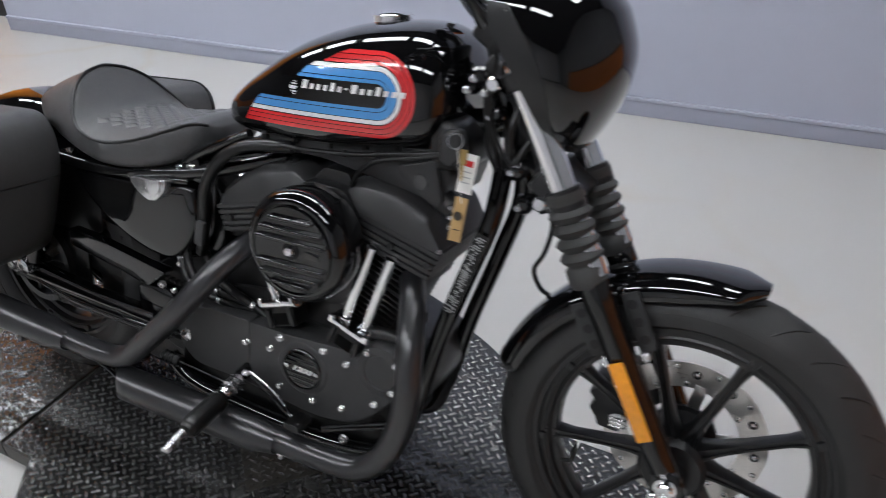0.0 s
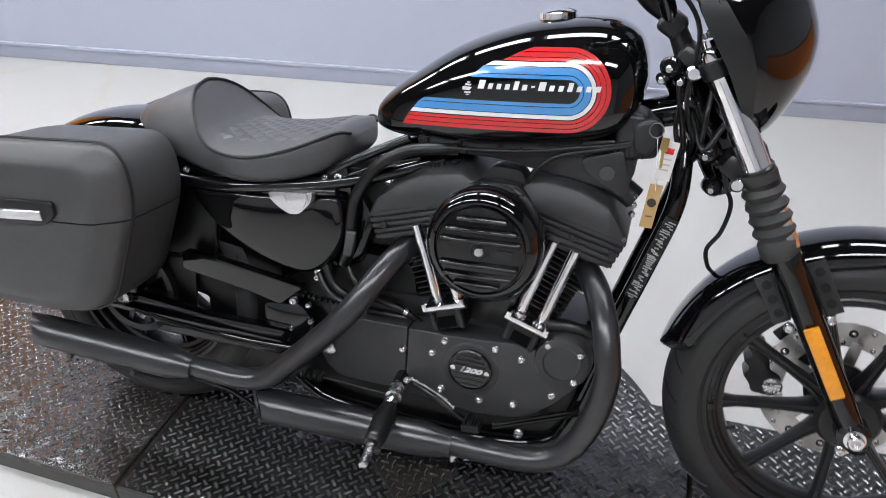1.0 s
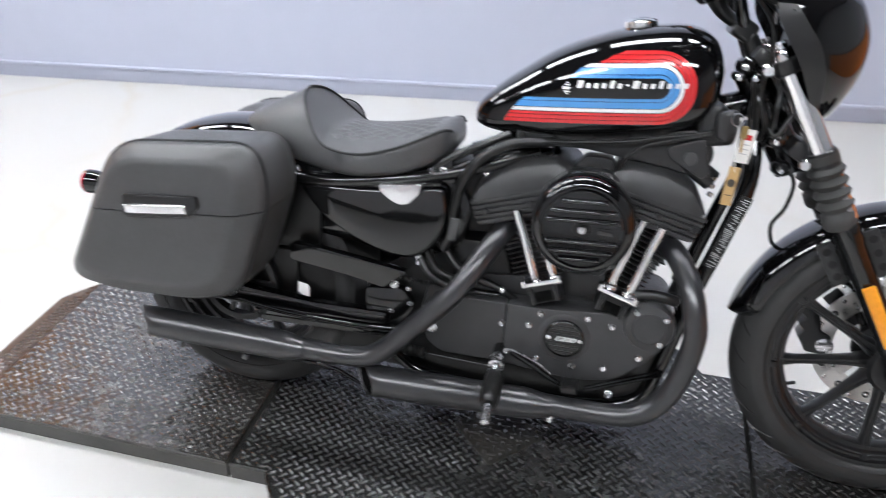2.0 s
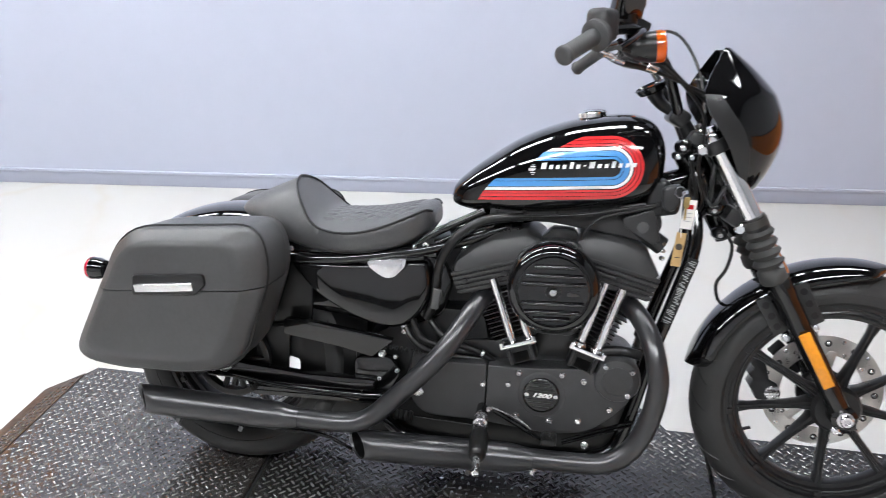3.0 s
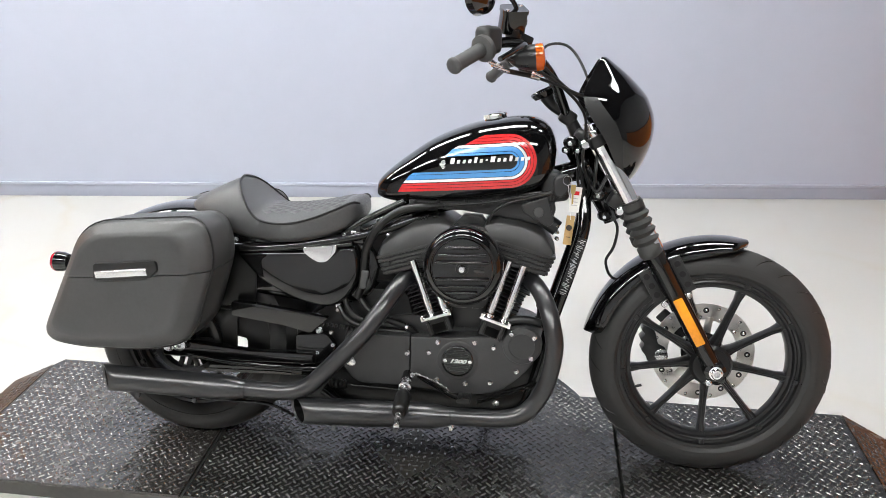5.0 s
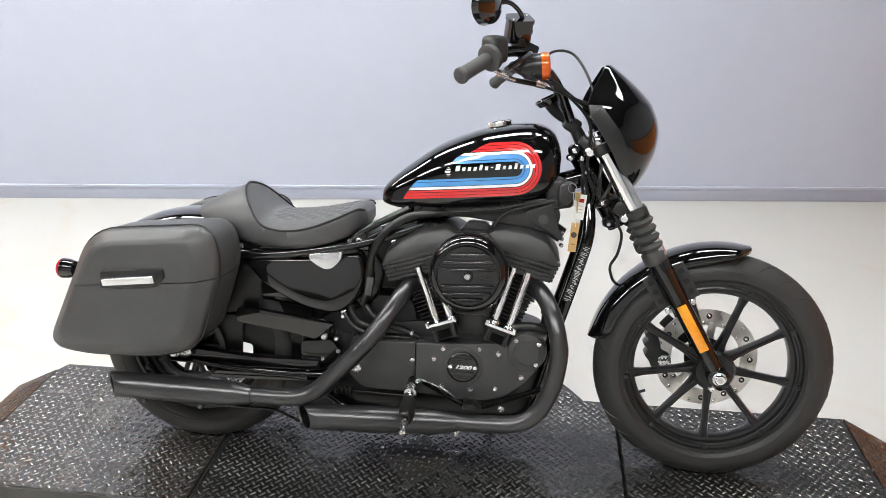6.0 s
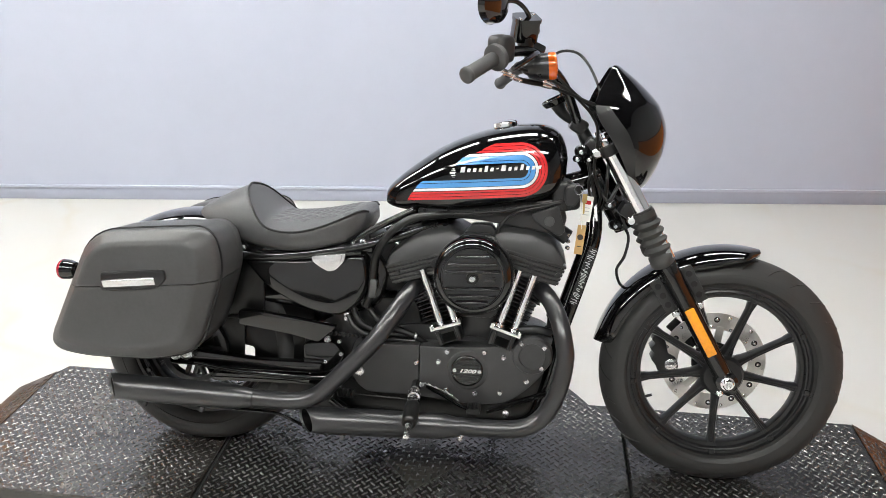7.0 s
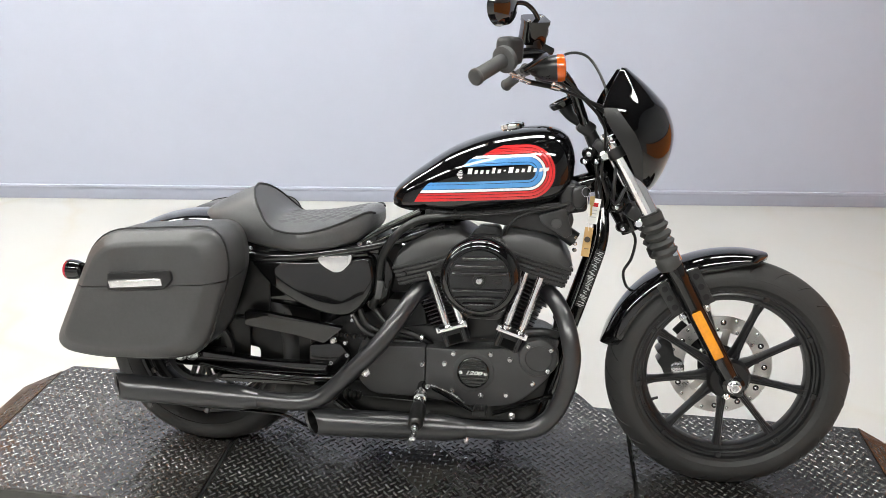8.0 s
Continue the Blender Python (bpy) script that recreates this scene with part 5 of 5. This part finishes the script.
    for p, q in (((0.128, -0.30, 1.110), (0.166, -0.27, 1.098)), ((0.120, -0.305, 1.118), (0.150, -0.285, 1.108)), ((0.222, -0.215, 1.098), (0.240, -0.20, 1.090))):
        part("cable_end", tube([p, q], 0.0045, 10, 1), STEEL, bar, "bright cable ferrule")
    # risers and clamp
    for s in (-1, 1):
        post = part("riser", tube([(0.352, s * 0.035, 0.935), (0.330, s * 0.035, 0.975), (0.318, s * 0.035, 0.992)], [0.019, 0.016, 0.017], 16, 2), SATIN, bike, "black handlebar riser")
        part("riser_bolt", lathe((0.306, s * 0.035 - 0.004, 1.004), (-0.5, 0, 0.87), [(0, 0.006), (0.008, 0.006), (0.010, 0.004)], 10), STEEL, post)
    part("bar_clamp", box((0.318, 0, 0.990), (0.044, 0.105, 0.040), (0, 30, 0), 0.010, 3), SATIN, bike, "black bar clamp")
    dial = part("speedometer", lathe((0.252, 0, 1.052), (-0.45, -0.1, 0.89), [(-0.012, 0.020), (-0.008, 0.031), (0.002, 0.036), (0.007, 0.037), (0.009, 0.034), (0.006, 0.032), (0.006, 0.004)], 32), GLOSS, bike, "small round speedometer")
    part("dial_mount", tube([(0.258, 0, 1.045), (0.275, 0, 1.020), (0.305, 0, 1.0)], [0.020, 0.014, 0.012], 12, 3), SATIN, dial)
    # brake line along the bar
    line = part("brake_line", tube([(0.112, -0.27, 1.126), (0.152, -0.25, 1.103), (0.185, -0.225, 1.096), (0.218, -0.20, 1.091)], 0.0065, 10, 4), HOSE, bar)
    part("line_ferrule", tube([(0.214, -0.203, 1.0915), (0.236, -0.188, 1.0865)], 0.0068, 12, 1), STEEL, line, "bright ferrule")
    part("line_tail", tube([(0.233, -0.19, 1.087), (0.28, -0.165, 1.072), (0.325, -0.14, 1.055), (0.38, -0.12, 1.035), (0.423, -0.11, 1.019)], 0.0040, 8, 4), HOSE, line)
    # cables
    for pts in ([(0.19, -0.22, 1.165), (0.235, -0.19, 1.125), (0.30, -0.14, 1.07), (0.37, -0.10, 1.02), (0.42, -0.05, 0.97)],
                [(0.16, -0.27, 1.125), (0.24, -0.20, 1.10), (0.31, -0.14, 1.055), (0.36, -0.11, 0.99), (0.36, -0.10, 0.88), (0.382, -0.08, 0.81), (0.375, -0.03, 0.76)],
                [(0.225, 0.17, 1.15), (0.26, 0.16, 1.19), (0.32, 0.13, 1.18), (0.37, 0.10, 1.10), (0.39, 0.07, 1.0)],
                [(0.36, -0.06, 0.93), (0.35, -0.08, 0.84), (0.365, -0.06, 0.78), (0.365, -0.02, 0.74)]):
        part("control_cable", tube(pts, 0.004, 8, 6), HOSE, bike)


cockpit()


def fairing():
    rows = [(0.394, 1.146, 0.060, 0.415, 1.146), (0.379, 1.118, 0.083, 0.458, 1.114), (0.363, 1.087, 0.108, 0.496, 1.080), (0.352, 1.060, 0.131, 0.519, 1.055), (0.350, 1.045, 0.140, 0.528, 1.040), (0.360, 1.012, 0.145, 0.543, 1.003),
            (0.385, 0.975, 0.146, 0.547, 0.968), (0.412, 0.935, 0.138, 0.541, 0.925), (0.436, 0.890, 0.118, 0.525, 0.880), (0.458, 0.850, 0.088, 0.507, 0.846), (0.472, 0.830, 0.052, 0.494, 0.828)]
    rows = [tuple(q) for q in spline(rows, 3)]

    def surf(k):
        rings = []
        for xr, zr, w, xf, zf in rows:
            ring = []
            for j in range(33):
                a = math.pi * j / 32
                c, s = math.cos(a), math.sin(a)
                sx = abs(s) ** 0.75
                ring.append(Vector((xr + (xf - xr - k) * sx, -(w - k) * math.copysign(abs(c) ** 0.9, c), zr + (zf - zr) * sx)))
            rings.append(ring)
        return rings
    outer, inner = surf(0.0), surf(0.004)
    bm = bmesh.new()
    vo = [[bm.verts.new(p) for p in r] for r in outer]
    vi = [[bm.verts.new(p) for p in r] for r in inner]
    n, m = len(vo), len(vo[0])
    for i in range(n - 1):
        for j in range(m - 1):
            bm.faces.new((vo[i][j], vo[i][j + 1], vo[i + 1][j + 1], vo[i + 1][j]))
            bm.faces.new((vi[i][j], vi[i + 1][j], vi[i + 1][j + 1], vi[i][j + 1]))
    for i in range(n - 1):
        for j in (0, m - 1):
            bm.faces.new((vo[i][j], vo[i + 1][j], vi[i + 1][j], vi[i][j]))
    for j in range(m - 1):
        for i in (0, n - 1):
            bm.faces.new((vo[i][j], vi[i][j], vi[i][j + 1], vo[i][j + 1]))
    f = part("fairing", bm, GLOSS, bike, "gloss black bullet headlight fairing", 60)
    # matt rear edge band, wider towards the bottom
    for side in (-1, 1):
        strip = []
        for i, r in enumerate(outer[12:]):
            f_ = i / (len(outer) - 13)
            w = 0.025 + 0.050 * math.sin(math.pi * min(1.0, 0.05 + f_ * 1.05))
            k = 32 if side > 0 else 0
            row = []
            for q in range(5):
                pos = w * 32 * q / 4
                a_ = math.pi * (pos if side < 0 else 32 - pos) / 32
                xr, zr, wd, xf, zf = rows[i + 12]
                c, s_ = math.cos(a_), math.sin(a_)
                sx = abs(s_) ** 0.75
                row.append(Vector((xr + (xf - xr) * sx - 0.0002, -(wd + 0.0014) * math.copysign(abs(c) ** 0.9, c), zr + (zf - zr) * sx)))
            strip.append(row)
        part("fairing_trim", rings_to_bm(strip, False, False), SATIN, f, "matt black rear band")
    part("headlight", lathe((0.40, 0, 0.955), (1, 0, -0.05), [(0, 0.05), (0.02, 0.068), (0.06, 0.074), (0.09, 0.074)], 36), SATIN, bike, "black headlight shell")
    return f


fairing()

# rear turn signal and tail lamp
for s in (-1, 1):
    c = Vector((-1.052, s * 0.17, 0.553))
    d = Vector((-1, 0, 0))
    sig = part("turn_signal", lathe(c, d, [(0, 0.012), (0.005, 0.022), (0.02, 0.0275), (0.04, 0.0285)], 28), GLOSS, bike, "black bullet rear turn signal")
    part("lens", lathe(c + d * 0.039, d, [(0, 0.0290), (0.006, 0.0280), (0.012, 0.022), (0.014, 0.008)], 28), RED_LENS, sig, "red lens")
    part("signal_stem", tube([c + Vector((0.005, 0, 0)), (-1.0, s * 0.15, 0.57), (-0.95, s * 0.11, 0.60)], 0.009, 10, 3), CHASSIS, sig)

# stand on the far side
part("side_stand", tube([(0.10, 0.12, 0.20), (0.12, 0.20, 0.12), (0.135, 0.265, 0.066)], 0.011, 10, 3), CHASSIS, bike, "black side stand")

# under-tank electrics
part("wiring_caddy", prism(rounded([(-0.10, 0.735), (-0.10, 0.765), (0.05, 0.775), (0.20, 0.79), (0.28, 0.80), (0.30, 0.75), (0.285, 0.70), (0.20, 0.715), (0.05, 0.735)], 0.012), -0.085, 0.085, 0.006), GREYPLASTIC, bike, "black wiring cover")
part("coil_cover", prism(rounded([(0.265, 0.85), (0.30, 0.85), (0.335, 0.82), (0.33, 0.775), (0.27, 0.765), (0.255, 0.80)], 0.012), -0.10, 0.05, 0.012, 3), SATIN, bike)


# -- masses behind the covers; those in DEEP are blackened for the shade there
part("oil_tank", prism(rounded([(-0.56, 0.47), (-0.56, 0.62), (-0.22, 0.64), (-0.18, 0.58), (-0.20, 0.48), (-0.30, 0.44)], 0.03), -0.085, 0.10, 0.01), CHASSIS, bike, "black oil tank")
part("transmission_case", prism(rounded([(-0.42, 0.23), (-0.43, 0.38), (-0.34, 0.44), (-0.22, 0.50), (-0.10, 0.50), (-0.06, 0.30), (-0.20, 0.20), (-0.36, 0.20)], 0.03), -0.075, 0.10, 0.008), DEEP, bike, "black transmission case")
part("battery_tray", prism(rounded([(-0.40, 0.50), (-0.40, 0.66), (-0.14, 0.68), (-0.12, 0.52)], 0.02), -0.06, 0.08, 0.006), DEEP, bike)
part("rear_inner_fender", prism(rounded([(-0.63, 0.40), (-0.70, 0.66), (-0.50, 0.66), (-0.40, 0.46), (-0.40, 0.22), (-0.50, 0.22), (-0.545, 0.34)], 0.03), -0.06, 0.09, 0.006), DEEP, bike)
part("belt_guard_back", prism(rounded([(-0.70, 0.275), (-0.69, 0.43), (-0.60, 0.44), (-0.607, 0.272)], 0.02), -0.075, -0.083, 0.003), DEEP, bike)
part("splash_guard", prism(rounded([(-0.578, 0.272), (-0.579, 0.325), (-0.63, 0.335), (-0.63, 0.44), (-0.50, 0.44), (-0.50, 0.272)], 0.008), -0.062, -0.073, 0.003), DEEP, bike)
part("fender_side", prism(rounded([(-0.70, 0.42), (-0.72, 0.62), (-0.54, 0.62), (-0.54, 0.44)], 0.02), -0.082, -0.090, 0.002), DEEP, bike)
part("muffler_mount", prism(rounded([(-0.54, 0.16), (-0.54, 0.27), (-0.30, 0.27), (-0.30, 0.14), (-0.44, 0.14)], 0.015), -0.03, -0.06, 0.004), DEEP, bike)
part("lower_belt_guard", prism(rounded([(-0.70, 0.225), (-0.72, 0.272), (-0.36, 0.284), (-0.34, 0.235)], 0.012), -0.085, -0.100, 0.004), CHASSIS, bike, "black lower belt guard")

# intake and manifold between the cylinders
part("intake_manifold", tube([(-0.02, -0.02, 0.60), (0.06, -0.05, 0.63), (0.14, -0.02, 0.60)], 0.03, 14, 4), SATIN, bike)
part("throttle_body", lathe((0.062, -0.02, 0.61), (0, -1, 0), [(0, 0.04), (0.07, 0.04), (0.08, 0.035)], 20), SATIN, bike)
part("carburettor_bracket", prism(rounded([(0.02, 0.69), (0.05, 0.722), (0.10, 0.722), (0.115, 0.70), (0.10, 0.68)], 0.008), -0.04, -0.09, 0.003), SATIN, bike)


def hose(points, r, mat=HOSE, name="hose"):
    return part(name, tube(points, r, 10, 5), mat, bike)


# wiring harness and hoses
hose([(-0.02, -0.09, 0.745), (-0.096, -0.11, 0.738), (-0.137, -0.118, 0.720), (-0.175, -0.120, 0.687), (-0.206, -0.118, 0.635), (-0.216, -0.115, 0.590), (-0.222, -0.11, 0.522), (-0.240, -0.10, 0.480)], 0.0115, name="wiring_harness")
hose([(-0.28, -0.10, 0.655), (-0.235, -0.105, 0.690), (-0.17, -0.105, 0.725), (-0.11, -0.10, 0.755)], 0.010, CHASSIS, "frame_stay")
hose([(-0.30, -0.10, 0.635), (-0.232, -0.105, 0.665), (-0.16, -0.10, 0.70), (-0.09, -0.09, 0.72)], 0.006, CHASSIS, "frame_stay")
for x, z, r in ((-0.584, 0.631, 0.006), (-0.518, 0.612, 0.007), (-0.273, 0.659, 0.006)):
    bolt(bike, x, -0.116, z, r, (0, -0.8, 0.6), CHROME)
part("frame_gusset", prism(rounded([(-0.290, 0.640), (-0.232, 0.690), (-0.219, 0.636)], 0.008), -0.098, -0.112, 0.003), CHASSIS, bike)
bolt(bike, -0.246, -0.112, 0.663, 0.008)
part("connector", box((-0.214, -0.128, 0.538), (0.020, 0.014, 0.052), (0, 8, 0), 0.004), GRIP, bike, "grey plastic connector")
for k, pts in enumerate(([(-0.275, -0.105, 0.475), (-0.262, -0.112, 0.448), (-0.240, -0.115, 0.426), (-0.190, -0.112, 0.412), (-0.12, -0.10, 0.40)],
                         [(-0.292, -0.10, 0.450), (-0.272, -0.112, 0.425), (-0.243, -0.115, 0.405), (-0.186, -0.112, 0.392), (-0.10, -0.10, 0.385)],
                         [(-0.235, -0.09, 0.475), (-0.205, -0.105, 0.445), (-0.16, -0.11, 0.425), (-0.10, -0.11, 0.405), (-0.05, -0.10, 0.37)])):
    hose(pts, 0.0085, HOSE, "oil_line")
    c, e = Vector(pts[3]), Vector(pts[2])
    part("hose_clamp", lathe(c, (c - e), [(0, 0.0098), (0.008, 0.0098)], 14), STEEL, bike)
    c, e = Vector(pts[0]), Vector(pts[1])
    part("hose_fitting", lathe(c, (c - e), [(0, 0.011), (0.006, 0.012), (0.014, 0.0115), (0.018, 0.007)], 12), STEEL, bike)
hose([(-0.10, -0.098, 0.742), (-0.024, -0.102, 0.748), (0.051, -0.102, 0.754), (0.126, -0.104, 0.764), (0.185, -0.104, 0.777), (0.272, -0.10, 0.795), (0.305, -0.09, 0.812)], 0.0042, name="wire_loom")
hose([(0.11, -0.09, 0.66), (0.118, -0.10, 0.705), (0.135, -0.104, 0.737), (0.171, -0.105, 0.763), (0.24, -0.104, 0.782), (0.30, -0.095, 0.798)], 0.0042, name="wire_loom")
for x, z in ((-0.06, 0.744), (0.0, 0.748), (0.165, 0.772), (0.10, 0.76)):
    part("cable_tie", lathe((x - 0.003, -0.102, z), (1, 0, 0.12), [(0, 0.0068), (0.005, 0.0068)], 10), PIPING, bike)
part("coil_bracket", prism(rounded([(0.205, 0.760), (0.275, 0.785), (0.296, 0.715), (0.280, 0.702), (0.215, 0.738)], 0.008), -0.092, -0.103, 0.003), GREYPLASTIC, bike)
for k in range(7):
    part("coil_rib", box((0.262 + 0.0075 * k, -0.094, 0.790 - 0.001 * k), (0.003, 0.016, 0.022), (0, 4, 0), 0.001, 1), SATIN, bike)
for x, z in ((-0.082, 0.753), (-0.018, 0.759), (0.058, 0.764), (0.132, 0.776), (0.196, 0.787)):
    part("wire_clip", box((x, -0.0875, z), (0.010, 0.008, 0.012), (0, -6, 0), 0.002), PIPING, bike)
part("bracket_boss", lathe((0.253, -0.102, 0.742), (0, -1, 0), [(0, 0.014), (0.004, 0.013), (0.005, 0.007)], 20), GRIP, bike)
part("coil", tube([(0.245, -0.07, 0.735), (0.305, -0.07, 0.695)], 0.022, 16, 1), SATIN, bike)
for dz in (0, -0.022, -0.044):
    bolt(bike, 0.305, -0.085, 0.705 + dz * 0.8, 0.005, (0.3, -1, 0), STEEL)
part("horn_cover", prism(rounded([(0.285, 0.838), (0.325, 0.850), (0.333, 0.812), (0.312, 0.782), (0.290, 0.790)], 0.014), -0.10, -0.125, 0.008, 3), GREYPLASTIC, bike)
# clusters at the lower yoke
for pts in ([(0.40, -0.06, 0.92), (0.395, -0.09, 0.85), (0.395, -0.07, 0.79), (0.385, -0.03, 0.76)],
            [(0.37, -0.05, 0.86), (0.40, -0.09, 0.80), (0.425, -0.08, 0.84), (0.45, -0.06, 0.88)],
            [(0.35, -0.05, 0.95), (0.345, -0.085, 0.90), (0.36, -0.085, 0.84), (0.370, -0.06, 0.79), (0.370, -0.02, 0.75)]):
    hose(pts, 0.0048, name="control_cable")
for x, z, r in ((0.325, 0.925, 0.017), (0.345, 0.905, 0.012), (0.315, 0.905, 0.010), (0.405, 0.79, 0.018), (0.425, 0.735, 0.016), (0.36, 0.87, 0.014)):
    part("yoke_fitting", lathe((x, -0.055, z), (0.2, -1, 0.1), [(0, r), (0.03, r), (0.036, r * 0.7), (0.04, r * 0.4)], 14), CHASSIS, bike)
    bolt(bike, x, -0.094, z, 0.0055)
part("brake_hose", tube([(0.445, -0.02, 0.735), (0.468, -0.03, 0.70), (0.462, -0.03, 0.645), (0.445, -0.02, 0.605), (0.455, 0.0, 0.565), (0.47, 0.02, 0.545)], 0.0042, 8, 5), HOSE, bike)

# printed label on the downtube
lab = part("frame_label", box((0.350, -0.103, 0.598), (0.024, 0.002, 0.165), (0, 16.5, 0), 0.0005), PIPING, bike, "black label with small pale print")
for k in range(40):
    z = 0.522 + 0.0038 * k
    w = 0.020 * RNG.uniform(0.25, 0.95)
    x = 0.350 + (z - 0.598) * math.tan(radians(16.5)) + (0.020 - w) * RNG.uniform(-0.5, 0.5)
    part("print_bar", box((x, -0.1046, z), (w, 0.0006, 0.0017), (0, 16.5, 0)), LABEL_GREY, lab)

# front brake caliper
cal = part("brake_caliper", prism(rounded([(0.575, 0.398), (0.567, 0.386), (0.580, 0.372), (0.565, 0.357), (0.580, 0.342), (0.570, 0.325), (0.586, 0.306), (0.592, 0.290), (0.632, 0.288), (0.648, 0.312), (0.640, 0.335), (0.618, 0.345), (0.612, 0.370), (0.600, 0.398)], 0.006), 0.055, 0.105, 0.005), SATIN, bike, "black brake caliper")
part("caliper_button", lathe((0.629, 0.056, 0.312), (0, -1, 0), [(0, 0.020), (0.004, 0.019), (0.006, 0.015)], 24), STEEL, cal)
for a in range(3):
    for b in range(4):
        part("button_pip", lathe((0.617 + 0.008 * b, 0.050, 0.304 + 0.008 * a), (0, -1, 0), [(0, 0.0032), (0.002, 0.002)], 8), CHROME, cal)
part("caliper_bracket", box((0.66, 0.085, 0.40), (0.10, 0.008, 0.04), (0, 40, 0), 0.004), SATIN, cal)
for x, z in ((0.664, 0.528), (0.604, 0.500)):
    bolt(bike, x, -0.070, z, 0.0085)
part("valve_stem", tube([AX_F + Vector((-0.215, -0.01, -0.10)), AX_F + Vector((-0.175, -0.012, -0.085))], 0.0042, 8, 1), HOSE, front)

# rear pulley and belt
pul = part("rear_pulley", ring_lathe(AX_R + Vector((0, -0.088, 0)), (0, -1, 0), [(-0.012, 0.088), (-0.012, 0.103), (0.012, 0.103), (0.012, 0.088)], 64), SATIN, bike, "black toothed drive pulley")
for k in range(10):
    t = 2 * math.pi * k / 10
    part("pulley_arm", box(AX_R + Vector((0.065 * math.cos(t), -0.088, 0.065 * math.sin(t))), (0.062, 0.010, 0.014), (0, -math.degrees(t), 0), 0.002), SATIN, pul)
part("drive_belt", tube([AX_R + Vector((0.02, -0.088, 0.105)), (-0.50, -0.088, 0.418), (-0.34, -0.088, 0.408)], 0.006, 8, 1), HOSE, bike)
for k in range(14):
    t = k / 13
    part("belt_tooth", box((-0.42 + 0.17 * t, -0.098, 0.398 - 0.012 * t), (0.006, 0.014, 0.008), (0, 4, 0), 0.001), HOSE, bike)
for x, z, r in ((-0.350, 0.375, 0.009), (-0.315, 0.372, 0.006), (-0.295, 0.44, 0.006), (-0.31, 0.335, 0.0055), (-0.355, 0.31, 0.006), (-0.40, 0.275, 0.006), (-0.54, 0.265, 0.006)):
    bolt(bike, x, -0.105, z, r)
part("lower_rail", tube([(-0.30, -0.10, 0.262), (-0.45, -0.115, 0.262), (-0.62, -0.12, 0.27), (-0.74, -0.12, 0.285)], 0.010, 10, 3), CHASSIS, bike)
part("swing_bracket", prism(rounded([(-0.42, 0.36), (-0.33, 0.37), (-0.30, 0.33), (-0.33, 0.27), (-0.42, 0.27)], 0.015), -0.08, -0.108, 0.004), CHASSIS, bike)
part("axle_adjuster", lathe((-0.79, -0.135, 0.312), (0, -1, 0), [(0, 0.017), (0.006, 0.017), (0.007, 0.012), (0.014, 0.011)], 16), STEEL, bike)
part("drain_bolt", lathe((0.045, -0.20, 0.168), (0, -0.2, -1), [(0, 0.010), (0.010, 0.010), (0.011, 0.007), (0.020, 0.006)], 10), STEEL, bike)


part("oil_sender", lathe((0.268, -0.09, 0.43), (0.05, 0, 1), [(0, 0.012), (0.02, 0.012), (0.022, 0.008), (0.045, 0.008), (0.05, 0.012), (0.07, 0.010)], 12), SATIN, bike)
part("case_rib", tube([(0.175, -0.12, 0.44), (0.23, -0.125, 0.45), (0.275, -0.12, 0.44)], 0.012, 10, 3), SATIN, bike)


# ---- tags hanging from the ignition ----
def hang_tags():
    ring = thing("key_ring", ring_lathe((0.322, -0.135, 0.832), (0.4, -1, 0.2), [(-0.001, 0.011), (-0.001, 0.013), (0.001, 0.013), (0.001, 0.011)], 28), STEEL, "small steel key ring with a metal key", "key ring", m=BIKE)
    part("key", prism(rounded([(0.333, 0.822), (0.345, 0.822), (0.344, 0.800), (0.340, 0.797), (0.340, 0.772), (0.336, 0.770), (0.335, 0.798), (0.332, 0.802)], 0.002), -0.134, -0.136, 0.0005), BRASS, ring)
    white = thing("price_tag", box((0.346, -0.13, 0.783), (0.026, 0.0012, 0.066), (0, 6, 8), 0.0004), PAPER, "small white paper tag hanging beside the key", "tag", m=BIKE)
    part("tag_print", box((0.348, -0.1312, 0.800), (0.014, 0.0006, 0.010), (0, 6, 8)), RED, white)
    for k in range(3):
        part("tag_print", box((0.345 - 0.001 * k, -0.1312, 0.786 - 0.009 * k), (0.016, 0.0006, 0.002), (0, 6, 8)), LABEL_GREY, white)
    kraft = thing("card_tag", box((0.334, -0.12, 0.700), (0.022, 0.0014, 0.078), (0, 5, 10), 0.0005), KRAFT, "brown kraft card tag with a dark round mark", "tag", m=BIKE)
    part("round_mark", lathe((0.334, -0.1225, 0.707), (-0.17, -1, 0), [(0, 0.0078), (0.0018, 0.0076)], 20), INK, kraft)
    part("tag_print", box((0.333, -0.1212, 0.682), (0.012, 0.0006, 0.0018), (0, 5, 10)), INK, kraft)
    part("tag_cord", tube([(0.337, -0.120, 0.728), (0.333, -0.125, 0.76), (0.326, -0.132, 0.82)], 0.0008, 5, 3), PAPER, kraft)


hang_tags()
